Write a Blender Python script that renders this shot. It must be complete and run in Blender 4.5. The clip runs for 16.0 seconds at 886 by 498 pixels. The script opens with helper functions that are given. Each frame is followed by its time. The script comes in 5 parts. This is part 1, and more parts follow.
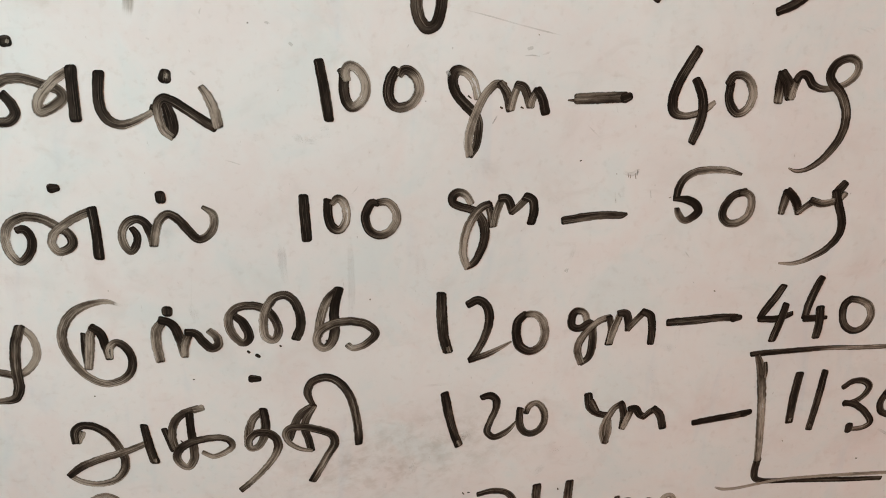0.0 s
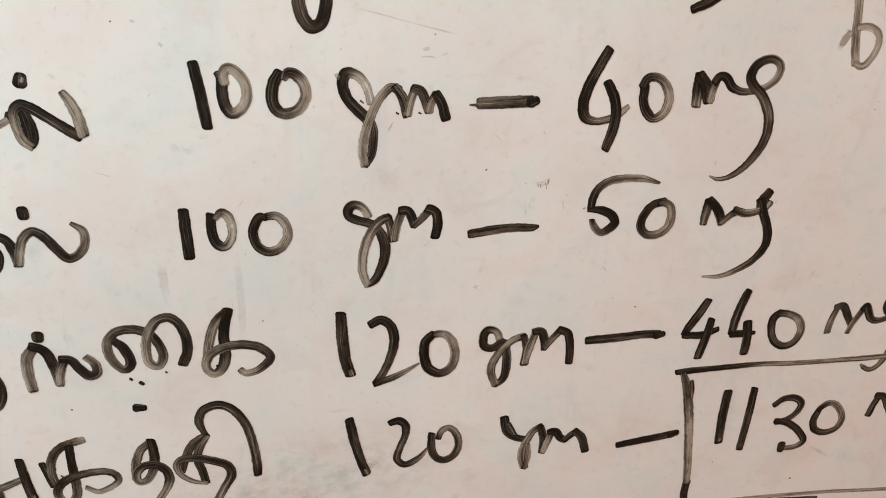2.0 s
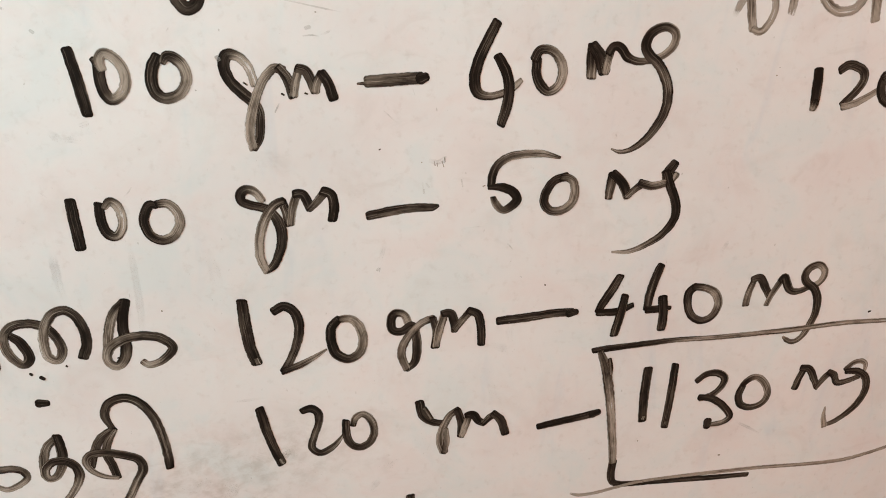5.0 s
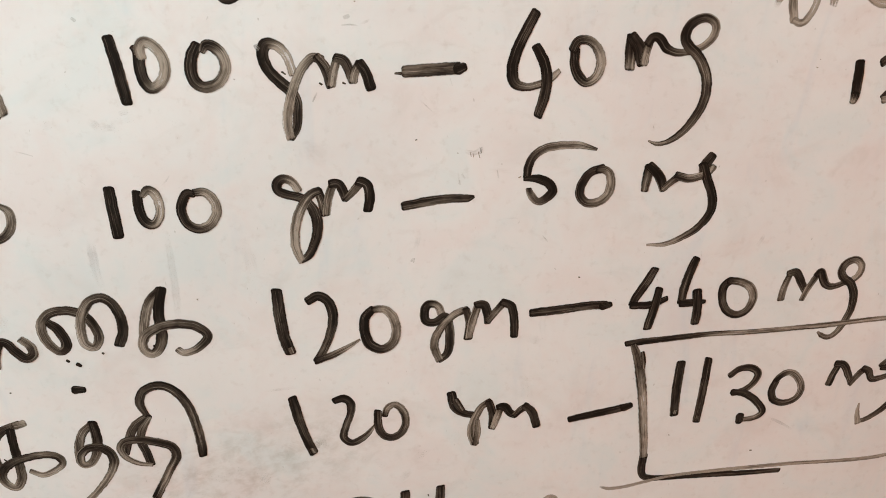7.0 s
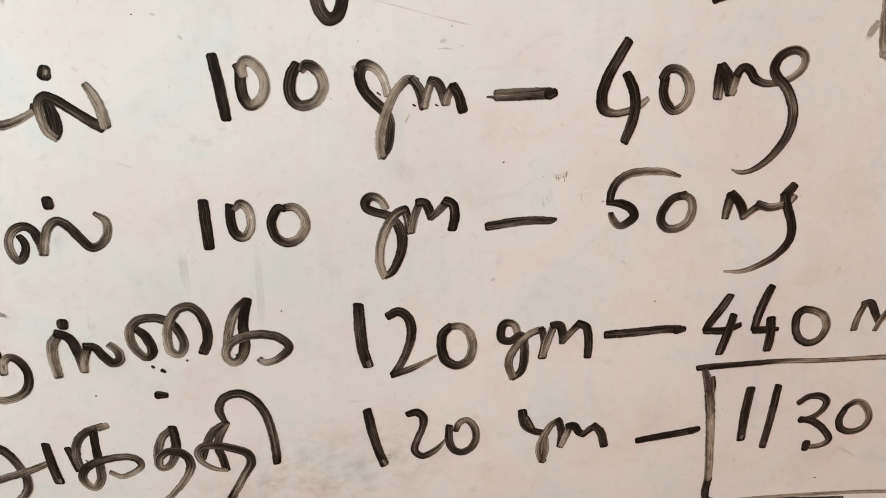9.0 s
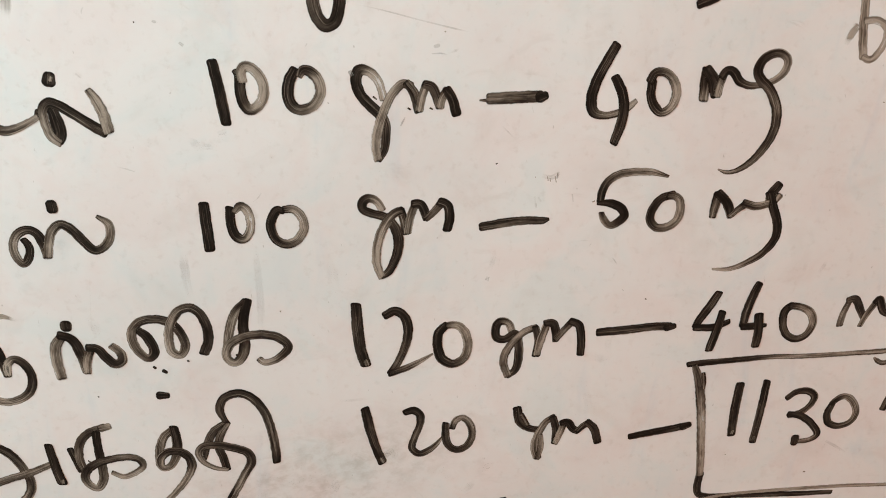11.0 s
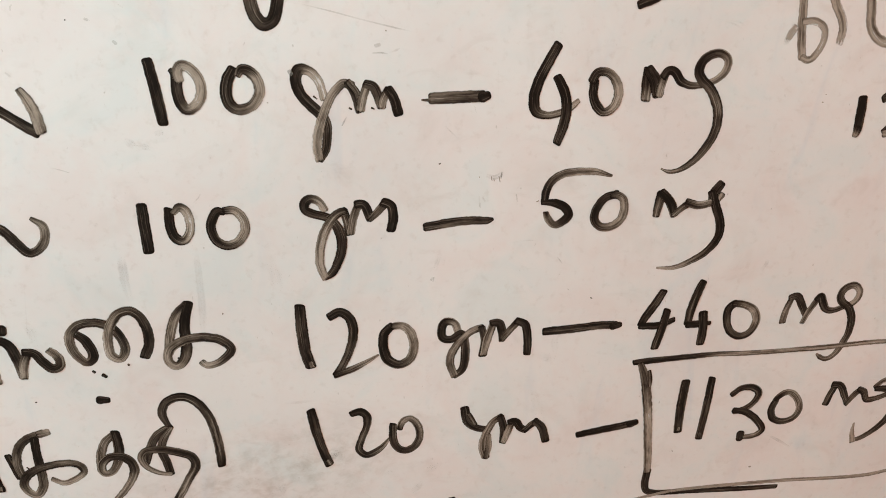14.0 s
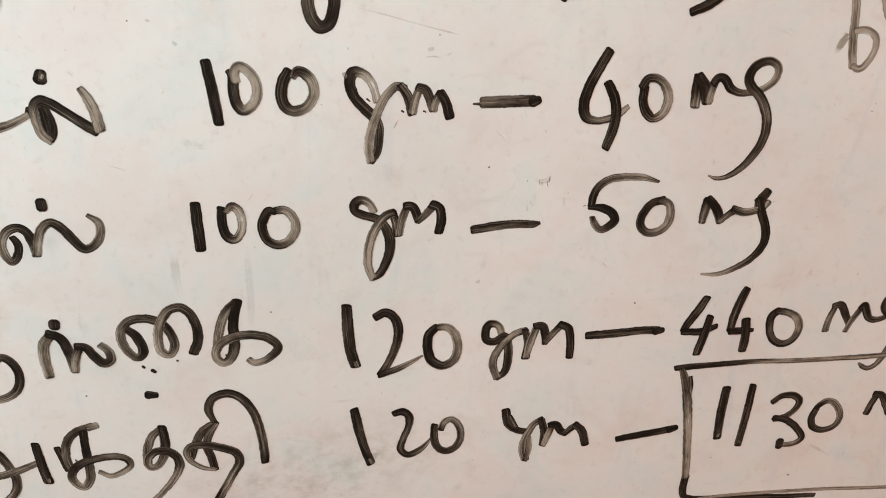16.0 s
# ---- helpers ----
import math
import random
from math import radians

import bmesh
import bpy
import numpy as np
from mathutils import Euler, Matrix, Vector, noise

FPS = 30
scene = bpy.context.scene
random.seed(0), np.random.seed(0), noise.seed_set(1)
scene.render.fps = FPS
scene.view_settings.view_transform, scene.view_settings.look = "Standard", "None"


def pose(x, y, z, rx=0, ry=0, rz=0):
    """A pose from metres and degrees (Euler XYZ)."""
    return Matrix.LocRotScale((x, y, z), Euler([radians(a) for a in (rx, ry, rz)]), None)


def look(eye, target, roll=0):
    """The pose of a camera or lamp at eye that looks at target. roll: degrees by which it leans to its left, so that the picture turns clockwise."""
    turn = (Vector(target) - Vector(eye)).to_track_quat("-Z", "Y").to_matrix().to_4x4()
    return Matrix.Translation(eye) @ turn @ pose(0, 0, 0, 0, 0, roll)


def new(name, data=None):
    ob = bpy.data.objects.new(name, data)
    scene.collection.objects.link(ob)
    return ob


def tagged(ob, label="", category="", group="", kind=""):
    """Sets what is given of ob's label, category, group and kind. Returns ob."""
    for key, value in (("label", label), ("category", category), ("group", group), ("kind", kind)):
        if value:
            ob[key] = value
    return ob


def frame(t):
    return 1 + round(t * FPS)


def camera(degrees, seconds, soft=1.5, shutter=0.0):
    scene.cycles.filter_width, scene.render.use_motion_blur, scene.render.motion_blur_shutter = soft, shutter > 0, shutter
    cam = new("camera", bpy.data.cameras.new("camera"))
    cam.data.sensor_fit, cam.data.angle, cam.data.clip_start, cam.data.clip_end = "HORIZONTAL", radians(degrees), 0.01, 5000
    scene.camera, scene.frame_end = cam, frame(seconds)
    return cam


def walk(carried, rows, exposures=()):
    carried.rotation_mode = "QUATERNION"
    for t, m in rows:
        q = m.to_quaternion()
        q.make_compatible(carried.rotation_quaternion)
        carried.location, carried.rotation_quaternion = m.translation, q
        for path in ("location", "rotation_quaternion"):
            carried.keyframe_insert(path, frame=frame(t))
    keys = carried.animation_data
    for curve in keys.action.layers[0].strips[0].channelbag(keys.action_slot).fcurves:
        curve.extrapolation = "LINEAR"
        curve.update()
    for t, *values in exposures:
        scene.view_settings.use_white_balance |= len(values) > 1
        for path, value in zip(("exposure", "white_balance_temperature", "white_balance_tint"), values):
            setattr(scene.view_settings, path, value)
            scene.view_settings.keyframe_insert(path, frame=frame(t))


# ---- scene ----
# ---------------------------------------------------------------- camera
cam = camera(55.65, 16.0, soft=0.95)
# seconds, eye (x, y, z), turn (rx, ry, rz)
PATH = [
    (0, -0.07798, -0.24299, 1.48712, 68.222, -2.635, -5.998),
    (0.5, -0.0724, -0.24483, 1.48568, 68.225, -2.542, -6.58),
    (1, -0.07108, -0.24262, 1.48705, 68.095, -3.315, -7.026),
    (1.5, -0.06401, -0.23715, 1.48412, 67.952, -3.354, -7.485),
    (2, -0.05365, -0.22593, 1.48604, 68.166, -2.824, -7.839),
    (2.5, -0.04742, -0.22612, 1.48412, 68.006, -1.483, -6.853),
    (3, -0.03949, -0.2257, 1.48184, 67.74, -0.588, -5.68),
    (3.5, -0.02694, -0.22833, 1.48225, 67.969, -0.242, -6.978),
    (3.7, -0.02191, -0.22841, 1.48119, 68.035, -0.182, -7.599),
    (5.8, -0.02429, -0.22847, 1.48122, 67.997, -1.085, -8.445),
    (6, -0.02354, -0.22923, 1.48223, 67.928, -1.06, -7.727),
    (6.5, -0.02466, -0.2284, 1.48126, 67.505, -1.077, -7.863),
    (7, -0.02904, -0.22759, 1.48013, 67.595, -1.053, -7.191),
    (7.5, -0.03829, -0.22579, 1.48029, 66.889, -2.113, -6.18),
    (8, -0.0446, -0.2249, 1.4818, 67.026, -2.635, -5.687),
    (8.5, -0.04797, -0.22767, 1.48571, 68.075, -2.4, -5.658),
    (8.7, -0.04743, -0.22694, 1.48593, 67.621, -2.273, -5.239),
    (10.8, -0.05023, -0.23156, 1.48413, 68.435, -2.043, -5.832),
    (11, -0.04893, -0.2338, 1.4848, 68.495, -1.993, -5.895),
    (11.5, -0.04874, -0.23393, 1.48519, 68.639, -2.008, -5.986),
    (12, -0.05271, -0.23555, 1.48739, 68.837, -2.226, -5.908),
    (12.5, -0.05097, -0.2343, 1.48609, 68.712, -2.01, -5.793),
    (13, -0.0476, -0.23353, 1.48481, 68.283, -1.799, -6.775),
    (13.5, -0.03818, -0.23436, 1.48469, 68.396, -1.864, -7.925),
    (14, -0.04144, -0.23272, 1.48619, 68.207, -2.493, -7.987),
    (14.5, -0.044, -0.23387, 1.4864, 68.276, -2.333, -7.327),
    (15, -0.04912, -0.23375, 1.48474, 68.264, -2.644, -6.82),
    (15.5, -0.04825, -0.23427, 1.48487, 68.127, -2.798, -6.849),
    (16, -0.05096, -0.23342, 1.48662, 68.28, -2.974, -6.626),
]
# the clip's camera opens up a little after the start
EXPOSURES = [(0.0, -0.26), (1.0, -0.19), (2.5, -0.08), (6.0, 0.0), (8.5, -0.02), (11.0, -0.08), (12.5, -0.09), (14.5, -0.04), (16.0, -0.06)]
walk(cam, [(t, pose(x, y, z, rx, ry, rz)) for t, x, y, z, rx, ry, rz in PATH],
     exposures=EXPOSURES)

# ---------------------------------------------------------------- light
BOARD_Z = 1.4          # height of the board's reference point
ROOM_L, ROOM_R, ROOM_B, ROOM_H = -0.7, 2.1, -3.0, 2.7
WALL_Y = 0.016         # front of the wall that carries the board

world = bpy.data.worlds.new("world")
scene.world = world
world.use_nodes = True
wn = world.node_tree
sky = wn.nodes.new("ShaderNodeTexSky")
sky.sky_type, sky.sun_disc = "NISHITA", False
sky.sun_elevation, sky.sun_rotation = radians(40), radians(200)
wn.links.new(sky.outputs[0], wn.nodes["Background"].inputs[0])
wn.nodes["Background"].inputs[1].default_value = 0.1


def area_lamp(name, eye, target, width, height, watts, colour):
    data = bpy.data.lights.new(name, "AREA")
    data.shape, data.size, data.size_y, data.energy, data.color = "RECTANGLE", width, height, watts, colour
    ob = new(name, data)
    ob.matrix_world = look(eye, target)
    return ob


# cool light added up on the left, source unseen; tuned to the board's gradient
LIGHT_Y0, LIGHT_Y1, LIGHT_Z0, LIGHT_Z1 = -0.523, -0.183, 1.689, 2.079
area_lamp("added_cool_light", (ROOM_L - 0.03, (LIGHT_Y0 + LIGHT_Y1) / 2, (LIGHT_Z0 + LIGHT_Z1) / 2), (0.0, -0.33, 1.73),
          LIGHT_Y1 - LIGHT_Y0, LIGHT_Z1 - LIGHT_Z0, 18.0, (0.715, 1.0, 1.0))
# warm fill added to redden the board's right side; no such lamp is known
area_lamp("added_warm_light", (0.80, -1.70, 2.35), (0.1, 0.0, 1.4), 0.35, 0.35, 15.6, (1.0, 0.345, 0.138))


# ---------------------------------------------------------------- materials
def material(name):
    m = bpy.data.materials.new(name)
    m.use_nodes = True
    nt = m.node_tree
    return m, nt, nt.nodes["Principled BSDF"]


def node(nt, kind, **settings):
    n = nt.nodes.new(kind)
    for key, value in settings.items():
        if key == "operation":
            n.operation = value
        elif key == "blend_type":
            n.blend_type = value
        elif key == "data_type":
            n.data_type = value
        elif key == "attribute_name":
            n.attribute_name = value
    return n


def maths(nt, operation, a, b=None, c=None, clamp=False):
    n = node(nt, "ShaderNodeMath", operation=operation)
    n.use_clamp = clamp
    for slot, v in zip(n.inputs, (a, b, c)):
        if v is None:
            continue
        if isinstance(v, (int, float)):
            slot.default_value = v
        else:
            nt.links.new(v, slot)
    return n.outputs[0]


def smooth(nt, value, low, high, to_low=0.0, to_high=1.0):
    n = nt.nodes.new("ShaderNodeMapRange")
    n.interpolation_type = "SMOOTHSTEP"
    for slot, v in zip(n.inputs, (value, low, high, to_low, to_high)):
        if isinstance(v, (int, float)):
            slot.default_value = v
        else:
            nt.links.new(v, slot)
    return n.outputs[0]


def noise_tex(nt, vector, scale, detail=3.0, rough=0.5, distort=0.0):
    n = nt.nodes.new("ShaderNodeTexNoise")
    n.inputs["Scale"].default_value = scale
    n.inputs["Detail"].default_value = detail
    n.inputs["Roughness"].default_value = rough
    n.inputs["Distortion"].default_value = distort
    if vector is not None:
        nt.links.new(vector, n.inputs["Vector"])
    return n.outputs["Fac"]


def stretched(nt, vector, x, y, z):
    n = nt.nodes.new("ShaderNodeMapping")
    n.inputs["Scale"].default_value = (x, y, z)
    nt.links.new(vector, n.inputs["Vector"])
    return n.outputs[0]


def ramp(nt, value, stops):
    n = nt.nodes.new("ShaderNodeValToRGB")
    while len(n.color_ramp.elements) < len(stops):
        n.color_ramp.elements.new(0.5)
    for e, (at, colour) in zip(n.color_ramp.elements, stops):
        e.position, e.color = at, (*colour, 1.0)
    nt.links.new(value, n.inputs[0])
    return n.outputs[0]


def mix(nt, blend, fac, a, b):
    n = node(nt, "ShaderNodeMix", data_type="RGBA", blend_type=blend)
    for slot, v in ((n.inputs[0], fac), (n.inputs[6], a), (n.inputs[7], b)):
        if isinstance(v, (int, float)):
            slot.default_value = v
        elif isinstance(v, tuple):
            slot.default_value = (*v, 1.0)
        else:
            nt.links.new(v, slot)
    return n.outputs[2]


def enamel_material():
    """White enamel of a used board: wiped streaks, ghosts of old ink, fine grime, slight orange peel."""
    m, nt, bsdf = material("white_enamel")
    at = nt.nodes.new("ShaderNodeTexCoord").outputs["Object"]
    cloud = noise_tex(nt, at, 9.0, 3.0, 0.55, 0.4)
    mottle = noise_tex(nt, at, 48.0, 4.0, 0.6, 0.6)
    wiped = noise_tex(nt, stretched(nt, at, 55.0, 55.0, 14.0), 1.0, 4.0, 0.6, 0.9)
    grime = noise_tex(nt, at, 330.0, 3.0, 0.6)
    tint = noise_tex(nt, at, 38.0, 4.0, 0.62, 0.5)
    smear = noise_tex(nt, stretched(nt, at, 70.0, 70.0, 110.0), 1.0, 4.0, 0.65, 0.7)
    base = ramp(nt, cloud, [(0.3, (0.708, 0.698, 0.714)), (0.7, (0.783, 0.776, 0.795))])
    base = mix(nt, "MULTIPLY", smooth(nt, tint, 0.46, 0.66, 0.0, 0.9), base, (1.0, 0.948, 0.942))
    base = mix(nt, "MULTIPLY", smooth(nt, tint, 0.34, 0.50, 0.9, 0.0), base, (0.935, 0.992, 1.0))
    base = mix(nt, "MULTIPLY", smooth(nt, mottle, 0.50, 0.72, 0.0, 0.9), base, (0.945, 0.93, 0.922))
    base = mix(nt, "MULTIPLY", smooth(nt, wiped, 0.55, 0.76, 0.0, 0.7), base, (0.875, 0.925, 0.965))
    base = mix(nt, "MULTIPLY", smooth(nt, smear, 0.56, 0.76, 0.0, 0.7), base, (0.91, 0.895, 0.885))
    base = mix(nt, "MULTIPLY", smooth(nt, grime, 0.54, 0.76, 0.0, 0.6), base, (0.89, 0.865, 0.85))
    # short faint nicks, few and far between
    nick = noise_tex(nt, stretched(nt, at, 700.0, 700.0, 380.0), 1.0, 2.0, 0.5, 0.3)
    base = mix(nt, "MULTIPLY", smooth(nt, nick, 0.72, 0.80, 0.0, 0.7), base, (0.62, 0.60, 0.585))
    # brownish rub of dirt low on the board, wiped on a slant
    spot = nt.nodes.new("ShaderNodeMapping")
    spot.vector_type = "TEXTURE"
    spot.inputs["Location"].default_value = (-0.058, 0.0, 0.362)
    spot.inputs["Rotation"].default_value = (0.0, radians(-14), 0.0)
    spot.inputs["Scale"].default_value = (0.058, 1.0, 0.022)
    nt.links.new(at, spot.inputs["Vector"])
    far = nt.nodes.new("ShaderNodeVectorMath")
    far.operation = "LENGTH"
    nt.links.new(spot.outputs[0], far.inputs[0])
    rub = noise_tex(nt, stretched(nt, spot.outputs[0], 8.0, 1.0, 4.5), 1.0, 5.0, 0.68, 0.3)
    near = smooth(nt, far.outputs["Value"], 0.25, 1.15, 1.0, 0.0)
    base = mix(nt, "MULTIPLY", maths(nt, "MULTIPLY", near, smooth(nt, rub, 0.40, 0.70, 0.12, 1.0)), base, (0.815, 0.79, 0.765))
    nt.links.new(base, bsdf.inputs["Base Color"])
    nt.links.new(smooth(nt, mottle, 0.3, 0.8, 0.44, 0.58), bsdf.inputs["Roughness"])
    bsdf.inputs["Specular IOR Level"].default_value = 0.28
    bump = nt.nodes.new("ShaderNodeBump")
    bump.inputs["Strength"].default_value = 0.04
    bump.inputs["Distance"].default_value = 0.0004
    nt.links.new(noise_tex(nt, at, 420.0, 2.0), bump.inputs["Height"])
    nt.links.new(bump.outputs[0], bsdf.inputs["Normal"])
    return m


def ink_material(name, stops, strength, edge_gain, tip_gain=0.0):
    """A film of marker ink. UV x runs across the stroke, y along it in millimetres; the point value "ink" is how
    much ink the tip left. Bristle streaks follow the stroke, ink pools at its edges, and thin film shows the enamel."""
    m, nt, bsdf = material(name)
    uv = nt.nodes.new("ShaderNodeUVMap").outputs[0]
    cut = nt.nodes.new("ShaderNodeSeparateXYZ")
    nt.links.new(uv, cut.inputs[0])
    laid = node(nt, "ShaderNodeAttribute", attribute_name="ink").outputs["Fac"]
    dry = maths(nt, "SUBTRACT", 1.0, laid)
    coarse = noise_tex(nt, stretched(nt, uv, 3.4, 0.05, 1.0), 1.0, 2.0, 0.5, 0.2)
    fine = noise_tex(nt, stretched(nt, uv, 13.0, 0.07, 1.0), 1.0, 3.0, 0.65, 0.12)
    patch = noise_tex(nt, stretched(nt, uv, 2.0, 0.22, 1.0), 1.0, 3.0, 0.6, 0.3)
    streak = maths(nt, "ADD", maths(nt, "MULTIPLY", maths(nt, "SUBTRACT", coarse, 0.5), 1.7),
                   maths(nt, "ADD", maths(nt, "MULTIPLY", maths(nt, "SUBTRACT", fine, 0.5), 1.7),
                         maths(nt, "MULTIPLY", maths(nt, "SUBTRACT", patch, 0.5), 1.2)))
    # streaks show most where the film is half dry
    room = maths(nt, "ADD", 0.29, maths(nt, "MULTIPLY", 1.3, maths(nt, "MULTIPLY", laid, dry)))
    room = maths(nt, "MULTIPLY", room, smooth(nt, laid, 0.05, 0.45, 0.4, 1.0))
    off = maths(nt, "ABSOLUTE", maths(nt, "MULTIPLY", maths(nt, "SUBTRACT", cut.outputs[0], 0.5), 2.0))
    pool = smooth(nt, off, 0.62, 0.92, 0.0, edge_gain)
    pool = maths(nt, "MULTIPLY", pool, maths(nt, "MULTIPLY", dry, patch))
    # one side of the tip often runs drier, and dry bristles leave hairline gaps
    lean = maths(nt, "SUBTRACT", noise_tex(nt, stretched(nt, uv, 1.5, 0.035, 1.0), 1.0, 1.0), 0.5)
    hair = smooth(nt, noise_tex(nt, stretched(nt, uv, 9.5, 0.05, 1.0), 1.0, 2.0, 0.5, 0.06), 0.56, 0.66)
    hair = maths(nt, "MULTIPLY", hair, maths(nt, "MULTIPLY", smooth(nt, laid, 0.25, 0.6, 0.05, 0.35), smooth(nt, patch, 0.34, 0.54)))
    film = maths(nt, "ADD", maths(nt, "ADD", laid, maths(nt, "MULTIPLY", streak, room)), maths(nt, "SUBTRACT", pool, hair))
    # ink also gathers where the tip was set down or lifted
    tip = node(nt, "ShaderNodeAttribute", attribute_name="tip").outputs["Fac"]
    gather = maths(nt, "MULTIPLY", smooth(nt, tip, 0.42, 0.85, 0.0, tip_gain), smooth(nt, laid, 0.1, 0.4))
    gather = maths(nt, "MULTIPLY", gather, smooth(nt, patch, 0.3, 0.62))
    film = maths(nt, "ADD", film, gather)
    film = maths(nt, "ADD", film, maths(nt, "MULTIPLY", lean, maths(nt, "MULTIPLY", room, 1.5)), clamp=True)
    nt.links.new(ramp(nt, film, stops), bsdf.inputs["Base Color"])
    torn = maths(nt, "SUBTRACT", noise_tex(nt, stretched(nt, uv, 2.0, 0.75, 1.0), 1.0, 3.0, 0.55), 0.5)
    ragged = maths(nt, "ADD", maths(nt, "MAXIMUM", off, tip),
                   maths(nt, "MULTIPLY", torn, maths(nt, "ADD", 0.16, maths(nt, "MULTIPLY", dry, 0.30))))
    rim = smooth(nt, ragged, maths(nt, "ADD", 0.56, maths(nt, "MULTIPLY", laid, 0.33)), 1.02, 1.0, 0.0)
    cover = maths(nt, "MULTIPLY", smooth(nt, maths(nt, "MULTIPLY", laid, 1.0), 0.0, 0.3 / strength, 0.0, 1.0), rim)
    thin = smooth(nt, film, 0.0, 0.22, 0.25, 1.0)
    nt.links.new(maths(nt, "MULTIPLY", cover, thin), bsdf.inputs["Alpha"])
    nt.links.new(smooth(nt, film, 0.2, 1.0, 0.42, 0.50), bsdf.inputs["Roughness"])
    bsdf.inputs["Specular IOR Level"].default_value = 0.14
    return m


def plaster_material(name, colour):
    m, nt, bsdf = material(name)
    at = nt.nodes.new("ShaderNodeTexCoord").outputs["Object"]
    tone = noise_tex(nt, at, 3.0, 4.0, 0.6)
    dark = tuple(0.9 * c for c in colour)
    nt.links.new(ramp(nt, tone, [(0.3, dark), (0.7, colour)]), bsdf.inputs["Base Color"])
    bsdf.inputs["Roughness"].default_value = 0.85
    bump = nt.nodes.new("ShaderNodeBump")
    bump.inputs["Strength"].default_value = 0.2
    bump.inputs["Distance"].default_value = 0.002
    nt.links.new(noise_tex(nt, at, 90.0, 3.0), bump.inputs["Height"])
    nt.links.new(bump.outputs[0], bsdf.inputs["Normal"])
    return m


ENAMEL = enamel_material()
INK = ink_material("marker_ink", [(0.0, (0.53, 0.468, 0.41)), (0.3, (0.305, 0.260, 0.222)), (0.5, (0.150, 0.123, 0.101)),
                                  (0.72, (0.064, 0.050, 0.0405)), (0.88, (0.0262, 0.0196, 0.0160)), (1.0, (0.0102, 0.0074, 0.0061))], 1.0, 0.16, 0.5)
GHOST_GREY = ink_material("wiped_grey_ink", [(0.0, (0.52, 0.50, 0.48)), (0.5, (0.20, 0.19, 0.18))], 0.35, 0.0)
GHOST_BLUE = ink_material("wiped_blue_ink", [(0.0, (0.50, 0.55, 0.60)), (0.5, (0.26, 0.34, 0.42))], 0.35, 0.0)
PLASTER = plaster_material("wall_plaster", (0.62, 0.57, 0.50))
CEILING_PAINT = plaster_material("ceiling_paint", (0.74, 0.72, 0.68))
FLOOR_TILE = plaster_material("floor_cement", (0.30, 0.26, 0.22))


# ---------------------------------------------------------------- structure
def box_mesh(name, corner_a, corner_b, bevel=0.0):
    bm = bmesh.new()
    bmesh.ops.create_cube(bm, size=1.0)
    a, b = Vector(corner_a), Vector(corner_b)
    for v in bm.verts:
        v.co = Vector([(a[i] + b[i]) / 2 + v.co[i] * (b[i] - a[i]) for i in range(3)])
    if bevel:
        bmesh.ops.bevel(bm, geom=list(bm.edges), offset=bevel, segments=2, affect="EDGES", profile=0.5)
    data = bpy.data.meshes.new(name)
    bm.to_mesh(data)
    bm.free()
    return data


def joined_boxes(name, boxes):
    bm = bmesh.new()
    for a, b in boxes:
        made = bmesh.ops.create_cube(bm, size=1.0)["verts"]
        for v in made:
            v.co = Vector([(a[i] + b[i]) / 2 + v.co[i] * (b[i] - a[i]) for i in range(3)])
    data = bpy.data.meshes.new(name)
    bm.to_mesh(data)
    bm.free()
    return data


def structure(name, data, mat, label, category):
    data.materials.append(mat)
    return tagged(new(name, data), label, category, kind="structure")


T = 0.15
structure("wall_north", box_mesh("wall_north", (ROOM_L - T, WALL_Y, 0), (ROOM_R + T, WALL_Y + T, ROOM_H)), PLASTER,
          "plain plastered wall behind the whiteboard", "wall")
structure("wall_south", box_mesh("wall_south", (ROOM_L - T, ROOM_B - T, 0), (ROOM_R + T, ROOM_B, ROOM_H)), PLASTER,
          "plain plastered wall closing the room", "wall")
structure("wall_east", box_mesh("wall_east", (ROOM_R, ROOM_B, 0), (ROOM_R + T, WALL_Y, ROOM_H)), PLASTER,
          "plain plastered wall closing the room", "wall")
# unseen wall; its opening is added to let the cool light in
structure("wall_west", joined_boxes("wall_west", [
    ((ROOM_L - T, ROOM_B, 0), (ROOM_L, LIGHT_Y0, ROOM_H)),
    ((ROOM_L - T, LIGHT_Y1, 0), (ROOM_L, WALL_Y, ROOM_H)),
    ((ROOM_L - T, LIGHT_Y0, 0), (ROOM_L, LIGHT_Y1, LIGHT_Z0)),
    ((ROOM_L - T, LIGHT_Y0, LIGHT_Z1), (ROOM_L, LIGHT_Y1, ROOM_H))]), PLASTER,
          "plain plastered wall closing the room, with an opening added for the cool light", "wall")
structure("floor", box_mesh("floor", (ROOM_L - T, ROOM_B - T, -0.1), (ROOM_R + T, WALL_Y + T, 0)), FLOOR_TILE,
          "plain grey-brown cement floor", "floor")
structure("ceiling", box_mesh("ceiling", (ROOM_L - T, ROOM_B - T, ROOM_H), (ROOM_R + T, WALL_Y + T, ROOM_H + 0.1)), CEILING_PAINT,
          "plain off-white painted ceiling", "ceiling")

# ---------------------------------------------------------------- the whiteboard
whiteboard = new("whiteboard")
whiteboard.location = (0, 0, BOARD_Z - 0.45)
whiteboard.empty_display_size = 0.1
tagged(whiteboard, "used white enamel board on the wall, covered in handwritten black marker", "whiteboard")


def part(name, data, mat, parent, label=""):
    data.materials.append(mat)
    ob = new(name, data)
    ob.parent = parent
    return tagged(ob, label)


part("panel", box_mesh("panel", (-0.62, 0.0, 0.0), (0.62, WALL_Y, 0.9), 0.002), ENAMEL, whiteboard,
     "white enamel panel with wiped stains and fine scratches")


